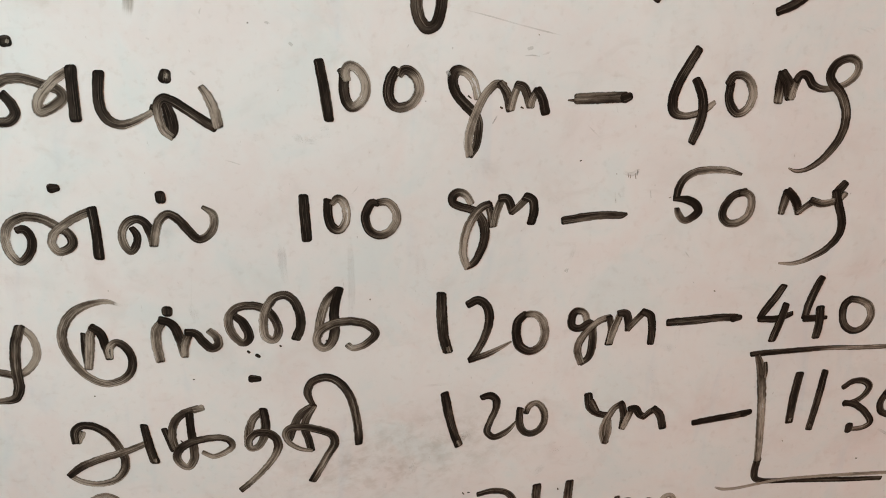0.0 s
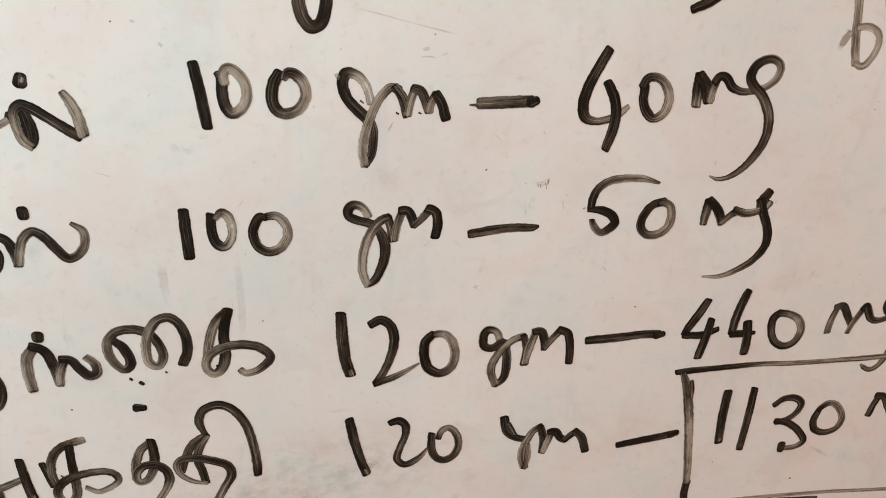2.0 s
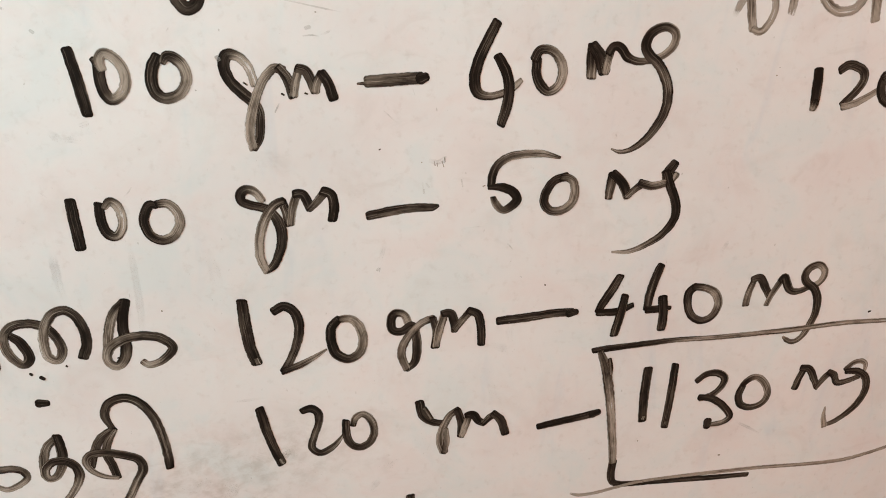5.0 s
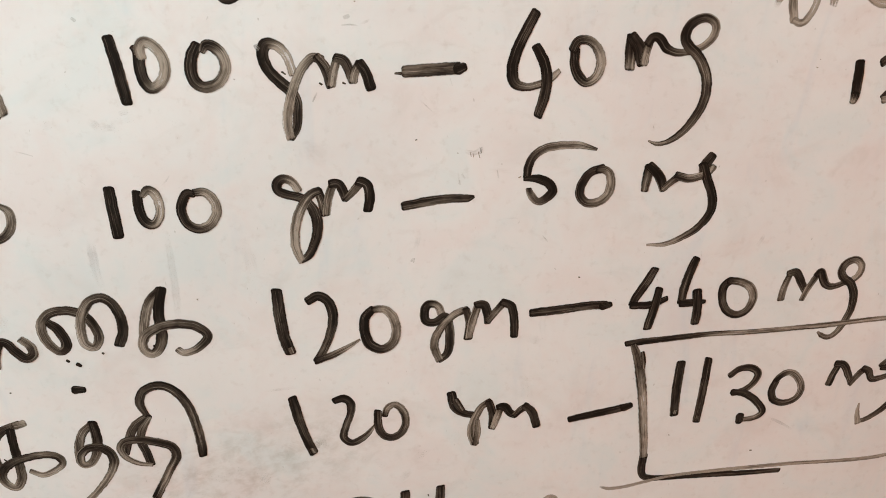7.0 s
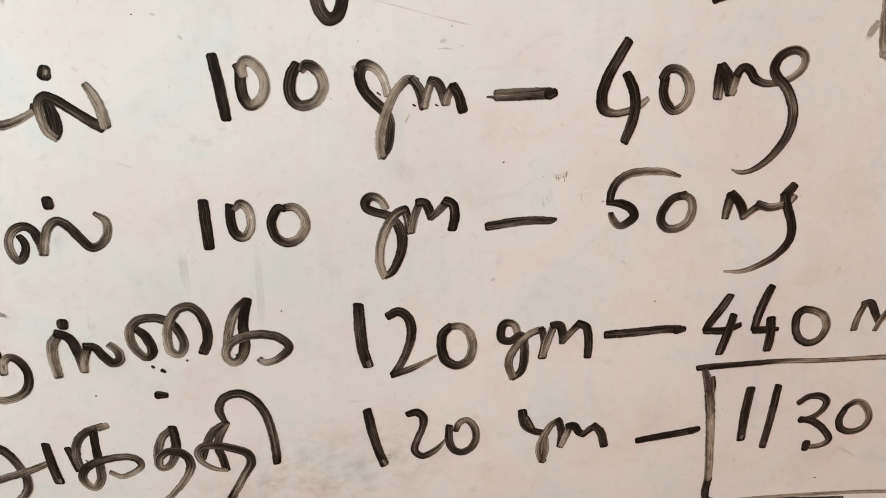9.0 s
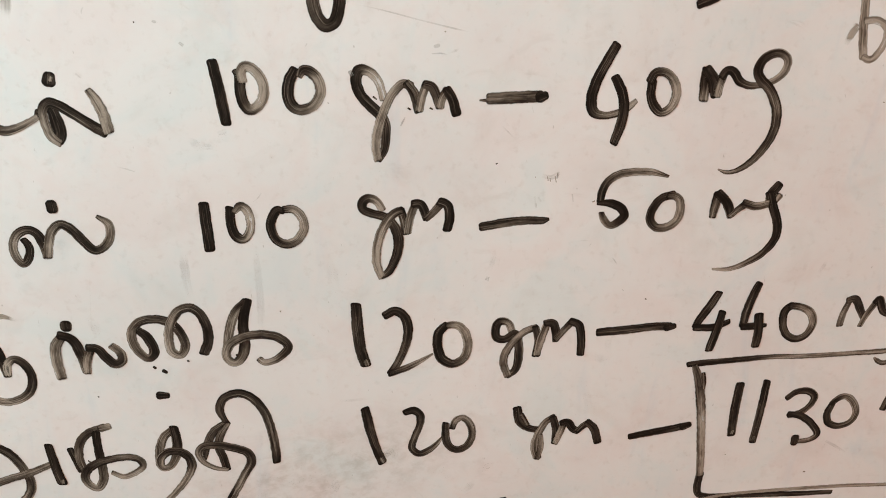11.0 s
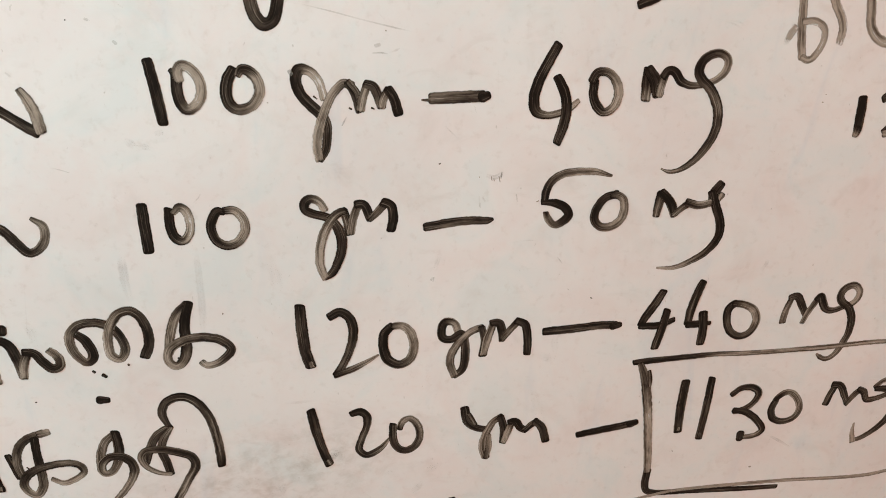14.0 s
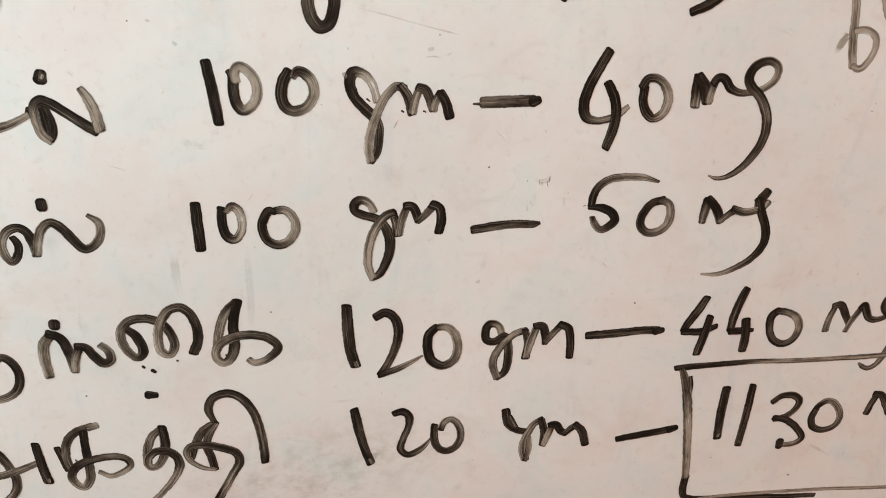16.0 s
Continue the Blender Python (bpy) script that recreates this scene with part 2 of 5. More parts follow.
def line(places, widths, inks):
    """A stroke of the marker: places x, z along its middle, widths of the line in millimetres, and how much ink was laid."""
    return np.array(places, float).reshape(-1, 2), np.array(widths, float), np.array(inks, float)


def glide(points):
    """A smooth curve through the points (centripetal Catmull-Rom), in steps of about 0.45 mm, with its share along the stroke."""
    p = np.vstack([2 * points[0] - points[1], points, 2 * points[-1] - points[-2]])
    out, share = [], []
    count = len(points) - 1
    for i in range(count):
        a, b, c, d = p[i:i + 4]
        t0 = 0.0
        t1 = t0 + max(np.linalg.norm(b - a), 1e-6) ** 0.5
        t2 = t1 + max(np.linalg.norm(c - b), 1e-6) ** 0.5
        t3 = t2 + max(np.linalg.norm(d - c), 1e-6) ** 0.5
        steps = max(2, int(np.linalg.norm(c - b) / 0.45))
        for k in range(steps + (i == count - 1)):
            t = t1 + (t2 - t1) * k / steps
            a1 = (t1 - t) / (t1 - t0) * a + (t - t0) / (t1 - t0) * b
            a2 = (t2 - t) / (t2 - t1) * b + (t - t1) / (t2 - t1) * c
            a3 = (t3 - t) / (t3 - t2) * c + (t - t2) / (t3 - t2) * d
            b1 = (t2 - t) / (t2 - t0) * a1 + (t - t0) / (t2 - t0) * a2
            b2 = (t3 - t) / (t3 - t1) * a2 + (t - t1) / (t3 - t1) * a3
            out.append((t2 - t) / (t2 - t1) * b1 + (t - t1) / (t2 - t1) * b2)
            share.append((i + k / steps) / count)
    out = np.array(out)
    # a hand turns more evenly than the curve does: even it out over about a millimetre, the ends held
    for _ in range(3):
        out[1:-1] = 0.25 * out[:-2] + 0.5 * out[1:-1] + 0.25 * out[2:]
    return out, np.array(share)


LAYER = {"count": 0}
ACROSS = 6
FILM = 0.004            # millimetres between one stroke's film and the next


WRITING = {"line": whiteboard}


def written_line(name, label):
    """Begins a new line of writing, of which the next characters are pieces."""
    ob = new(name)
    ob.parent = whiteboard
    ob.empty_display_size = 0.02
    WRITING["line"] = tagged(ob, label)


def character(name, label, *strokes, material=None):
    """A written character: the ribbons of its strokes, in the order in which they were drawn, in one thin mesh."""
    LAYER["count"] += 1
    level = 0.006 + 0.02 * (LAYER["count"] % 5)
    middle = np.vstack([s[0] for s in strokes]).mean(0)
    verts, faces, uvs, inks, tips = [], [], [], [], []
    for n, (places, widths, laid) in enumerate(strokes):
        path, share = glide(places)
        way = np.gradient(path, axis=0)
        way /= np.linalg.norm(way, axis=1)[:, None] + 1e-9
        wide = np.interp(share, np.linspace(0, 1, len(widths)), widths) if len(widths) > 1 else np.full(len(share), widths[0])
        ink = np.interp(share, np.linspace(0, 1, len(laid)), laid)
        along = np.r_[0, np.cumsum(np.linalg.norm(np.diff(path, axis=0), axis=1))]
        seed = random.random() * 900
        rows = []
        for end, sign in ((0, -1), (-1, 1)):
            caps = []
            for k in (0.3, 0.55, 0.75, 0.9, 1.0):
                reach = (0.42 if along[-1] < wide[end] else 0.32) * wide[end] * k
                caps.append((path[end] + sign * way[end] * reach, way[end], wide[end] * max(0.1, (1 - k ** (2.1 if along[-1] < 1.3 * wide[end] else 2.8)) ** 0.5), ink[end], along[end] + sign * reach))
            rows.append(caps)
        body = list(zip(path, way, wide, ink, along))
        run = rows[0][::-1] + body + rows[1]
        start, stop = run[0][4], run[-1][4]
        # the flat of the tip is set down and lifted on a slant
        slant = (random.uniform(-0.22, 0.22), random.uniform(-0.22, 0.22)) if along[-1] > 3 * wide[0] and name != "dash" else (0.0, 0.0)
        first = len(verts)
        for k, (at, ahead, width, tone, far) in enumerate(run):
            side = Vector((-ahead[1], ahead[0]))
            wobble = 1 + 0.05 * noise.noise((far * 0.7, seed, 0.0))
            sway = 0.03 * width * noise.noise((far * 0.5, seed, 7.0))
            rise = level + FILM * (n + 0.9 * k / len(run))
            for j in range(ACROSS + 1):
                u = j / ACROSS
                push = (u - 0.5) * width * wobble * (1.03 - 0.08 * min(1.0, max(0.0, (tone - 0.92) / 0.05))) + sway
                slide = push * (slant[0] * max(0.0, 1 - (far - start) / (1.6 * wide[0])) + slant[1] * max(0.0, 1 - (stop - far) / (1.6 * wide[-1])))
                # the rim lies a touch lower than the middle of the film
                verts.append(((at[0] - middle[0] + side[0] * push + ahead[0] * slide) / 1000, -(rise - 0.001 * abs(2 * u - 1)) / 1000,
                              (at[1] - middle[1] + side[1] * push + ahead[1] * slide) / 1000))
                uvs.append((u, far + seed))
                inks.append(tone)
                tips.append(max(0.0, 1.0 - (far - start) / (0.6 * wide[0]), 1.0 - (stop - far) / (0.6 * wide[-1])))
            if k:
                for j in range(ACROSS):
                    a = first + (k - 1) * (ACROSS + 1) + j
                    b = a + ACROSS + 1
                    faces.append((a, a + 1, b + 1, b))
    data = bpy.data.meshes.new(name)
    data.from_pydata(verts, [], faces)
    layer = data.uv_layers.new(name="UVMap")
    for loop in data.loops:
        u, v = uvs[loop.vertex_index]
        layer.data[loop.index].uv = (u, v)
    value = data.attributes.new("ink", "FLOAT", "POINT")
    value.data.foreach_set("value", np.array(inks, dtype=np.float32))
    value = data.attributes.new("tip", "FLOAT", "POINT")
    value.data.foreach_set("value", np.array(tips, dtype=np.float32))
    ob = part(name, data, material or INK, WRITING["line"], label)
    ob.location = (middle[0] / 1000, 0.0, 0.45 + middle[1] / 1000)
    return ob


# the writing; millimetres right of and above the board's reference point
written_line("written_line", "cut-off line of thick black handwriting along the top")
character("letter", "handwritten letter in streaky black marker",
    line([-58.4, 74.2, -58.8, 68.5, -58.9, 64.2, -58.2, 60.1, -55.7, 56.8, -53.2, 57.9, -52, 61.5, -51.7, 65.9, -51.5, 74.5],
         [3.7, 3.7, 3.7, 3.7, 3.7, 3.7], [0.85, 0.8, 0.8, 0.85, 0.95, 0.97, 0.97, 0.97]))
character("letter", "handwritten letter in faint smudged marker",
    line([-135.6, 69.2, -136.6, 63.6, -137.2, 59.4, -137.4, 57.4],
         [3.4, 3.4, 3.2, 2.7], [0.16, 0.16, 0.13, 0.04]))
character("letter", "handwritten letter in streaky black marker",
    line([11.8, 70.5, 11.1, 68.4, 10.4, 67],
         [3.2, 3.2, 2.5], [0.95, 0.95, 0.95]))
character("letter", "handwritten letter in streaky black marker",
    line([61.3, 77.1, 57.7, 72.4, 54.8, 69.1, 51.6, 66.8, 47.7, 65],
         [3.1, 3.1, 3.1, 3.1, 2.8], [0.95, 0.95, 0.9, 0.92, 0.97]))
written_line("written_line", "faded second column of handwriting with the number 120")
character("letter", "handwritten letter in faint smudged marker",
    line([94.9, 75, 96.8, 66, 97.3, 61.3, 98.5, 55.1, 99.4, 51.5],
         [2.9, 2.9, 2.9, 2.9, 2.8], [0.39, 0.39, 0.43, 0.43, 0.27]),
    line([99.4, 51.5, 101.7, 50.7, 104, 53.1, 105.3, 57.4, 104.3, 60.4, 101, 62, 97.8, 61.7],
         [2.2, 2.4, 2.4, 2.4, 2.4, 2.4, 2.2], [0.27, 0.35, 0.27, 0.23, 0.23, 0.27, 0.31]),
    line([95.6, 60.1, 94.1, 57.3, 93.4, 55.4],
         [2.6, 2.4, 1.7], [0.2, 0.23, 0.078]))
character("letter", "handwritten letter in faint smudged marker",
    line([104.6, 72.1, 106.8, 66.8, 109.4, 62.9, 110.5, 59.5, 110.2, 56],
         [3.1, 3.1, 2.9, 2.8, 2.6], [0.27, 0.27, 0.31, 0.35, 0.16]))
character("letter", "handwritten letter in faint smudged marker",
    line([116.4, 73.7, 118, 66.1, 119.4, 60.6, 122.4, 57.4, 125.8, 56.3, 129.8, 57.4, 132.1, 61.1, 132.3, 66.1, 130.9, 72.3],
         [3.3, 3.3, 3.2, 3.2, 3, 3], [0.35, 0.35, 0.39, 0.27, 0.23, 0.23, 0.27, 0.27]))
character("letter", "handwritten letter in faint smudged marker",
    line([136, 66.3, 135.9, 59.5, 136.6, 54.1],
         [3.4, 3.4, 3.2], [0.39, 0.35, 0.23]))
character("numeral", "handwritten numeral one in streaky black marker",
    line([121.9, 39.7, 122.2, 36, 122.4, 30.8],
         [3.3, 3.3, 3.1], [0.97, 0.93, 0.9]),
    line([122.4, 30.1, 122.1, 28.5],
         [3.1, 2.5], [0.95, 0.4]))
character("numeral", "handwritten numeral two in streaky black marker",
    line([128.9, 39.7, 131, 41.2, 133.8, 40.8, 136.6, 39, 136.8, 36.2, 135.1, 33.4, 132.6, 30.7, 131.4, 29.5],
         [2.7, 2.9, 2.9, 2.9, 2.9, 2.7, 2.5, 2.3], [0.9, 0.9, 0.85, 0.9, 0.7, 0.8, 0.85, 0.9]),
    line([131.6, 28.8, 135, 29.6, 139.1, 31.6, 142.6, 33.9],
         [2.6, 2.6, 2.4, 2], [0.5, 0.35, 0.35, 0.3]))
character("numeral", "handwritten numeral zero in streaky black marker",
    line([143.5, 37.8, 143, 34.4, 144.9, 30.5, 148.9, 29.3, 151.6, 31.8, 151.4, 35.5, 148.5, 38.2, 145.7, 38.6, 143.5, 37.8],
         [3.1], [0.95, 0.95, 0.9, 0.7, 0.5, 0.4, 0.5, 0.8]))
written_line("written_line", "handwritten black line ending in 100 gm - 40 mg")
character("dot", "dot of dried black marker ink",
    line([-170.7, 49.6, -169.7, 49.7],
         [3.3, 3.3], [0.92, 0.9]),
    line([-169.5, 50, -169.7, 49.4],
         [0.99, 1.1], [0.46, 0.41]))
character("letter", "handwritten letter in streaky black marker",
    line([-172.8, 35, -170.9, 32.5, -170.2, 29.7, -172.3, 27.4, -175.8, 27.6, -177.6, 31.4, -176, 36.2, -173, 38.7, -169.1, 39.8, -164.8, 39.1, -160.9, 37.8, -157.7, 36.6, -156.9, 34.6, -159.6, 32.1, -163.6, 30.4, -163.9, 33, -161.3, 36.8, -157.9, 40.2, -155, 42],
         [2.9, 3.1, 3.1, 3.1, 3.1, 3.1, 3.1, 3.1, 3.1, 3.1, 3.1, 3.1, 3.3, 3.3, 3.5, 3.5, 3.1, 2.9, 2.7], [0.9, 0.92, 0.9, 0.7, 0.6, 0.6, 0.7, 0.7, 0.65, 0.65, 0.65, 0.7, 0.75, 0.6, 0.4, 0.32, 0.36, 0.45, 0.6]),
    line([-154, 42.8, -154.1, 38.3, -154.1, 32.7, -154.1, 28.6],
         [3.7, 3.7, 3.7, 3.5], [0.97, 0.97, 0.97, 0.9]))
character("letter", "handwritten letter in streaky black marker",
    line([-146.7, 41.6, -147.3, 36.9, -147.2, 32.1, -145.4, 28.6, -142.3, 27.2, -138.6, 28.1, -133.2, 31.0],
         [3.5, 3.5, 3.3, 3.3, 3, 2.4, 1.9], [0.98, 0.97, 0.93, 0.85, 0.7, 0.5, 0.3]))
character("dot", "dot of dried black marker ink",
    line([-128.7, 42.1, -128.9, 40.7],
         [3.3, 3.8], [0.9, 0.93]),
    line([-128.2, 42, -128.6, 41],
         [0.99, 1.2], [0.46, 0.46]))
character("letter", "handwritten letter in streaky black marker",
    line([-132.9, 32.7, -133.2, 31.6],
         [1.4, 1.4], [0.95, 0.95]),
    line([-129.2, 33.2, -128.2, 29.8, -127.8, 26.3, -128.4, 24.5],
         [3, 4.1, 4.1, 3], [0.96, 0.97, 0.96, 0.9]),
    line([-128.1, 23.8, -130.1, 25.5, -131.2, 28.9, -131.6, 32.1, -131.3, 33.9, -129.7, 35.1, -126.2, 33.7, -121.7, 30.6, -117.7, 28, -115.9, 26.9],
         [2.3, 2.8, 2.8, 2.8, 2.8, 3, 3, 3, 3.2, 3], [0.55, 0.48, 0.5, 0.6, 0.82, 0.93, 0.92, 0.88, 0.85, 0.88]),
    line([-114.9, 27.4, -115.8, 31.9, -117.2, 35.6, -119, 38.4],
         [3.4, 3.4, 3.2, 2.3], [0.5, 0.42, 0.4, 0.55]))
character("numeral", "handwritten numeral one in streaky black marker",
    line([-86.1, 46.6, -84.8, 40.1, -83.8, 33.6, -83.3, 30.1],
         [3.2, 3.4, 3.4, 3.2], [0.98, 0.97, 0.95, 0.98]))
character("numeral", "handwritten numeral zero in streaky black marker",
    line([-80.3, 44.4, -79.1, 43.5, -79, 39.4, -78.4, 35.7, -76.8, 33.7, -74.2, 35, -72.6, 38.5, -73.1, 42, -75.2, 44.9, -77.6, 45.8, -78.7, 44.1, -78.2, 41.7],
         [1.5, 3.2, 3.4, 3.4, 3.2, 3.2, 3.2, 3.2, 3.2, 3.2, 3.2, 2.7], [0.9, 0.97, 0.97, 0.97, 0.7, 0.35, 0.3, 0.3, 0.35, 0.45, 0.4, 0.25]))
character("numeral", "handwritten numeral zero in streaky black marker",
    line([-64.2, 44.8, -65.6, 42.2, -66.2, 38.1, -65.1, 35, -63, 33.9, -59.4, 35.1, -57.2, 38.8, -58, 42.4, -60, 44.6, -62.1, 44.9, -62.9, 43.3],
         [3.2, 3.6, 3.6, 3.4, 3.2, 3.2, 3.2, 3.4, 3.2, 2.9, 1.9], [0.97, 0.97, 0.97, 0.93, 0.7, 0.45, 0.35, 0.4, 0.85, 0.92, 0.6]))
character("letter", "handwritten letter in streaky black marker",
    line([-39.8, 37.3, -41.2, 41.9, -43.5, 44.6, -46.6, 45.2, -47.5, 41.9, -45.7, 37.6, -41.9, 33.9, -39.5, 30.9, -39, 26.9, -39.7, 22.2, -41.1, 19.8],
         [2.5, 2.7, 2.9, 3.3, 3.3, 3.3, 3.3, 2.9, 2.7, 2.5, 2.3], [0.3, 0.3, 0.5, 0.9, 0.95, 0.95, 0.92, 0.8, 0.85, 0.85, 0.6]),
    line([-41.3, 19.9, -42, 23.4, -41.3, 28.6, -39.6, 34.3, -37.2, 39, -34.4, 41.7, -32.3, 41.1],
         [2.7, 2.9, 3.1, 2.9, 2.7, 2.7, 2.5], [0.35, 0.32, 0.36, 0.45, 0.5, 0.72, 0.8]))
character("letter", "handwritten letter in streaky black marker",
    line([-33.4, 41.8, -31.3, 39, -29.9, 34.3],
         [2.5, 2.9, 2.9], [0.8, 0.82, 0.9]),
    line([-29.8, 34.3, -29.3, 37.4, -28.1, 41.1],
         [2.7, 2.7, 2.5], [0.35, 0.42, 0.65]),
    line([-28.5, 41.6, -26.6, 41.1, -25, 38.3, -24, 35.3],
         [2.5, 2.9, 2.9, 2.7], [0.8, 0.88, 0.85, 0.6]),
    line([-23.9, 35.3, -23.4, 37.5, -22.2, 40.1],
         [2.5, 2.5, 2.5], [0.35, 0.4, 0.8]),
    line([-22.1, 40.1, -20.5, 37.6, -19.2, 33.5],
         [2.9, 3.1, 3.3], [0.95, 0.97, 0.97]))
character("dash", "handwritten dash in streaky black marker",
    line([-12.6, 37.3, -11, 37.3],
         [0.6, 0.9], [0.7, 0.8]),
    line([-9.9, 37.8, -3.3, 38.2, 4.6, 38.7],
         [3.5, 3.7, 3.5], [0.78, 0.72, 0.78]),
    line([4.7, 38.4, 6, 38.9],
         [3.6, 2.8], [0.97, 0.95]))
character("numeral", "handwritten numeral four in streaky black marker",
    line([25.3, 53.3, 22.8, 48.3, 20.5, 42.8, 19.6, 37.7, 20.6, 34.4, 23.8, 33.3, 28.1, 34.3, 30.9, 35.9, 32.8, 37.7],
         [3.2, 3.4, 3.6, 3.6, 3.2, 2.4, 2.4, 2.4, 1.8], [0.98, 0.98, 0.97, 0.97, 0.9, 0.65, 0.5, 0.3, 0.25]),
    line([26.1, 44.3, 28.3, 40.5, 29.6, 35.3, 29, 30.1, 27.6, 25.4],
         [3, 3.4, 3.4, 3.2, 2.8], [0.97, 0.98, 0.97, 0.9, 0.88]))
character("numeral", "handwritten numeral zero in streaky black marker",
    line([37, 43.3, 37.1, 39.5, 38.6, 36.1, 40.9, 34.4, 43.5, 36, 44.6, 40, 43.1, 44.1, 40.5, 46.1, 37.7, 46, 36.4, 43.6],
         [3, 3, 3.2, 2.6, 3, 3.2, 3, 2.6, 2.8, 2.8], [0.95, 0.97, 0.95, 0.8, 0.45, 0.38, 0.42, 0.7, 0.93, 0.93]))
character("letter", "handwritten letter in streaky black marker",
    line([52.5, 47.1, 52.9, 42.8, 53, 38.5],
         [2.8, 3.6, 3.2], [0.97, 0.9, 0.55]),
    line([52.9, 47.1, 55.4, 43.7, 56.6, 40],
         [3.4, 4.2, 3.8], [0.97, 0.97, 0.8]),
    line([57, 39.6, 57.3, 42.4, 58.1, 45.5],
         [2.6, 2.6, 2.4], [0.4, 0.5, 0.8]),
    line([57.6, 45.2, 59.1, 47.1, 61, 46.5, 63, 43.9, 65.5, 42.8, 68.4, 42.7, 70.9, 43.3],
         [2.6, 2.8, 3, 2.8, 2.4, 2.2, 2.2], [0.85, 0.95, 0.97, 0.92, 0.7, 0.55, 0.5]))
character("letter", "handwritten letter in streaky black marker",
    line([70.9, 43.3, 74.2, 44.7, 76.6, 47.7, 76.4, 50.8, 73.3, 52.2, 69.8, 50.8, 68.1, 47.5, 69.3, 44.6, 72.3, 42.1, 74.9, 38.1, 76.3, 33.7, 76.1, 28.9, 73.6, 23.5, 70.2, 19.4, 66.5, 17, 63.4, 16.5, 60.9, 17.4],
         [2, 2.4, 2.7, 2.7, 2.7, 2.9, 3.1, 3.1, 3.1, 3.3, 3.3, 3.1, 2.9, 2.4, 1.8, 1.4, 0.6], [0.45, 0.4, 0.38, 0.45, 0.75, 0.85, 0.93, 0.9, 0.85, 0.8, 0.8, 0.8, 0.78, 0.75, 0.65, 0.55, 0.4]))
written_line("written_line", "handwritten black line ending in 100 gm - 50 mg")
character("dot", "dot of dried black marker ink",
    line([-163.3, 7.9, -161.8, 8.1],
         [3.2, 2.5], [0.95, 0.95]))
character("letter", "handwritten letter in streaky black marker",
    line([-174.5, -5.2, -172.4, -4.8, -170.7, -8, -171.8, -12.5, -174.9, -15.3, -177.4, -12.5, -178.1, -7.3, -176.6, -3.4, -172.3, -0.9, -166.9, -1.6, -163.2, -3.8, -160.1, -6, -159.1, -9, -160.8, -11.2, -163.7, -11.9, -165.1, -9.4, -164.3, -6.3, -160.7, -3.1, -156.4, -0.4, -153, 1],
         [2.3, 3.1, 3.1, 2.9, 2.7, 3.1, 3.1, 3.1, 3.1, 3.1, 3.1, 3.1, 3.1, 2.9, 2.9, 2.9, 2.9, 2.9, 2.9, 2.9], [0.9, 0.95, 0.97, 0.95, 0.7, 0.42, 0.45, 0.6, 0.68, 0.66, 0.66, 0.8, 0.9, 0.8, 0.5, 0.45, 0.5, 0.55, 0.62, 0.7]),
    line([-152.7, 1.6, -152.1, -5.4, -152, -13.6],
         [3.3, 3.3, 3.5], [0.98, 0.98, 0.98]))
character("dot", "dot of dried black marker ink",
    line([-132.8, 6.3, -132.7, 4.9],
         [3.3, 3.4], [0.95, 0.95]))
character("letter", "handwritten letter in streaky black marker",
    line([-141.6, -4.4, -140.5, -6.2, -140.7, -9.3, -142.8, -11.9, -144.5, -9.3, -144.6, -5.3, -142.8, -2.4, -139.9, -1.3, -137.6, -2.8, -136.5, -5.6, -135.8, -8.9],
         [2.2, 2.6, 2.6, 2.6, 2.8, 2.8, 2.8, 2.8, 3, 3, 2.6], [0.95, 0.95, 0.95, 0.7, 0.5, 0.5, 0.8, 0.95, 0.95, 0.9, 0.7]),
    line([-135.7, -9.6, -135.1, -6.2, -133.8, -2, -131, 0.3, -128.1, -1.4, -125.4, -4.8, -122.6, -7.7, -120, -6.8, -117.9, -3.7, -117.8, 0.3, -120.7, 2.6],
         [3, 3, 3, 2.8, 3, 3, 2.8, 2.8, 2.8, 2.8, 1.4], [0.38, 0.36, 0.45, 0.8, 0.92, 0.92, 0.92, 0.65, 0.55, 0.52, 0.65]))
character("numeral", "handwritten numeral one in streaky black marker",
    line([-91, 6.1, -90.6, -0.4, -90.1, -7.4],
         [3.4, 3.6, 3.6], [0.99, 0.99, 0.99]))
character("numeral", "handwritten numeral zero in streaky black marker",
    line([-83.7, 4.9, -83.6, -0.3, -82.4, -3.6, -80.3, -4.5, -78.4, -2.1, -78.1, 1.6, -79.1, 4.8, -80.8, 5.9, -82.5, 4],
         [3, 3.2, 3.4, 2.8, 2.8, 2.8, 3, 2.8, 1.8], [0.98, 0.98, 0.97, 0.72, 0.45, 0.42, 0.5, 0.8, 0.55]))
character("numeral", "handwritten numeral zero in streaky black marker",
    line([-68.5, 4, -70.1, 4.7, -72.1, 1.6, -72.2, -1.9, -70.5, -5, -67.8, -6.1, -64.6, -4.6, -62.7, -0.9, -63.7, 3.1, -66, 4.9, -68.2, 4.7],
         [1.8, 2.8, 3, 3, 3, 3, 3, 3, 3, 2.8, 2.4], [0.9, 0.92, 0.95, 0.95, 0.93, 0.85, 0.55, 0.42, 0.45, 0.6, 0.9]))
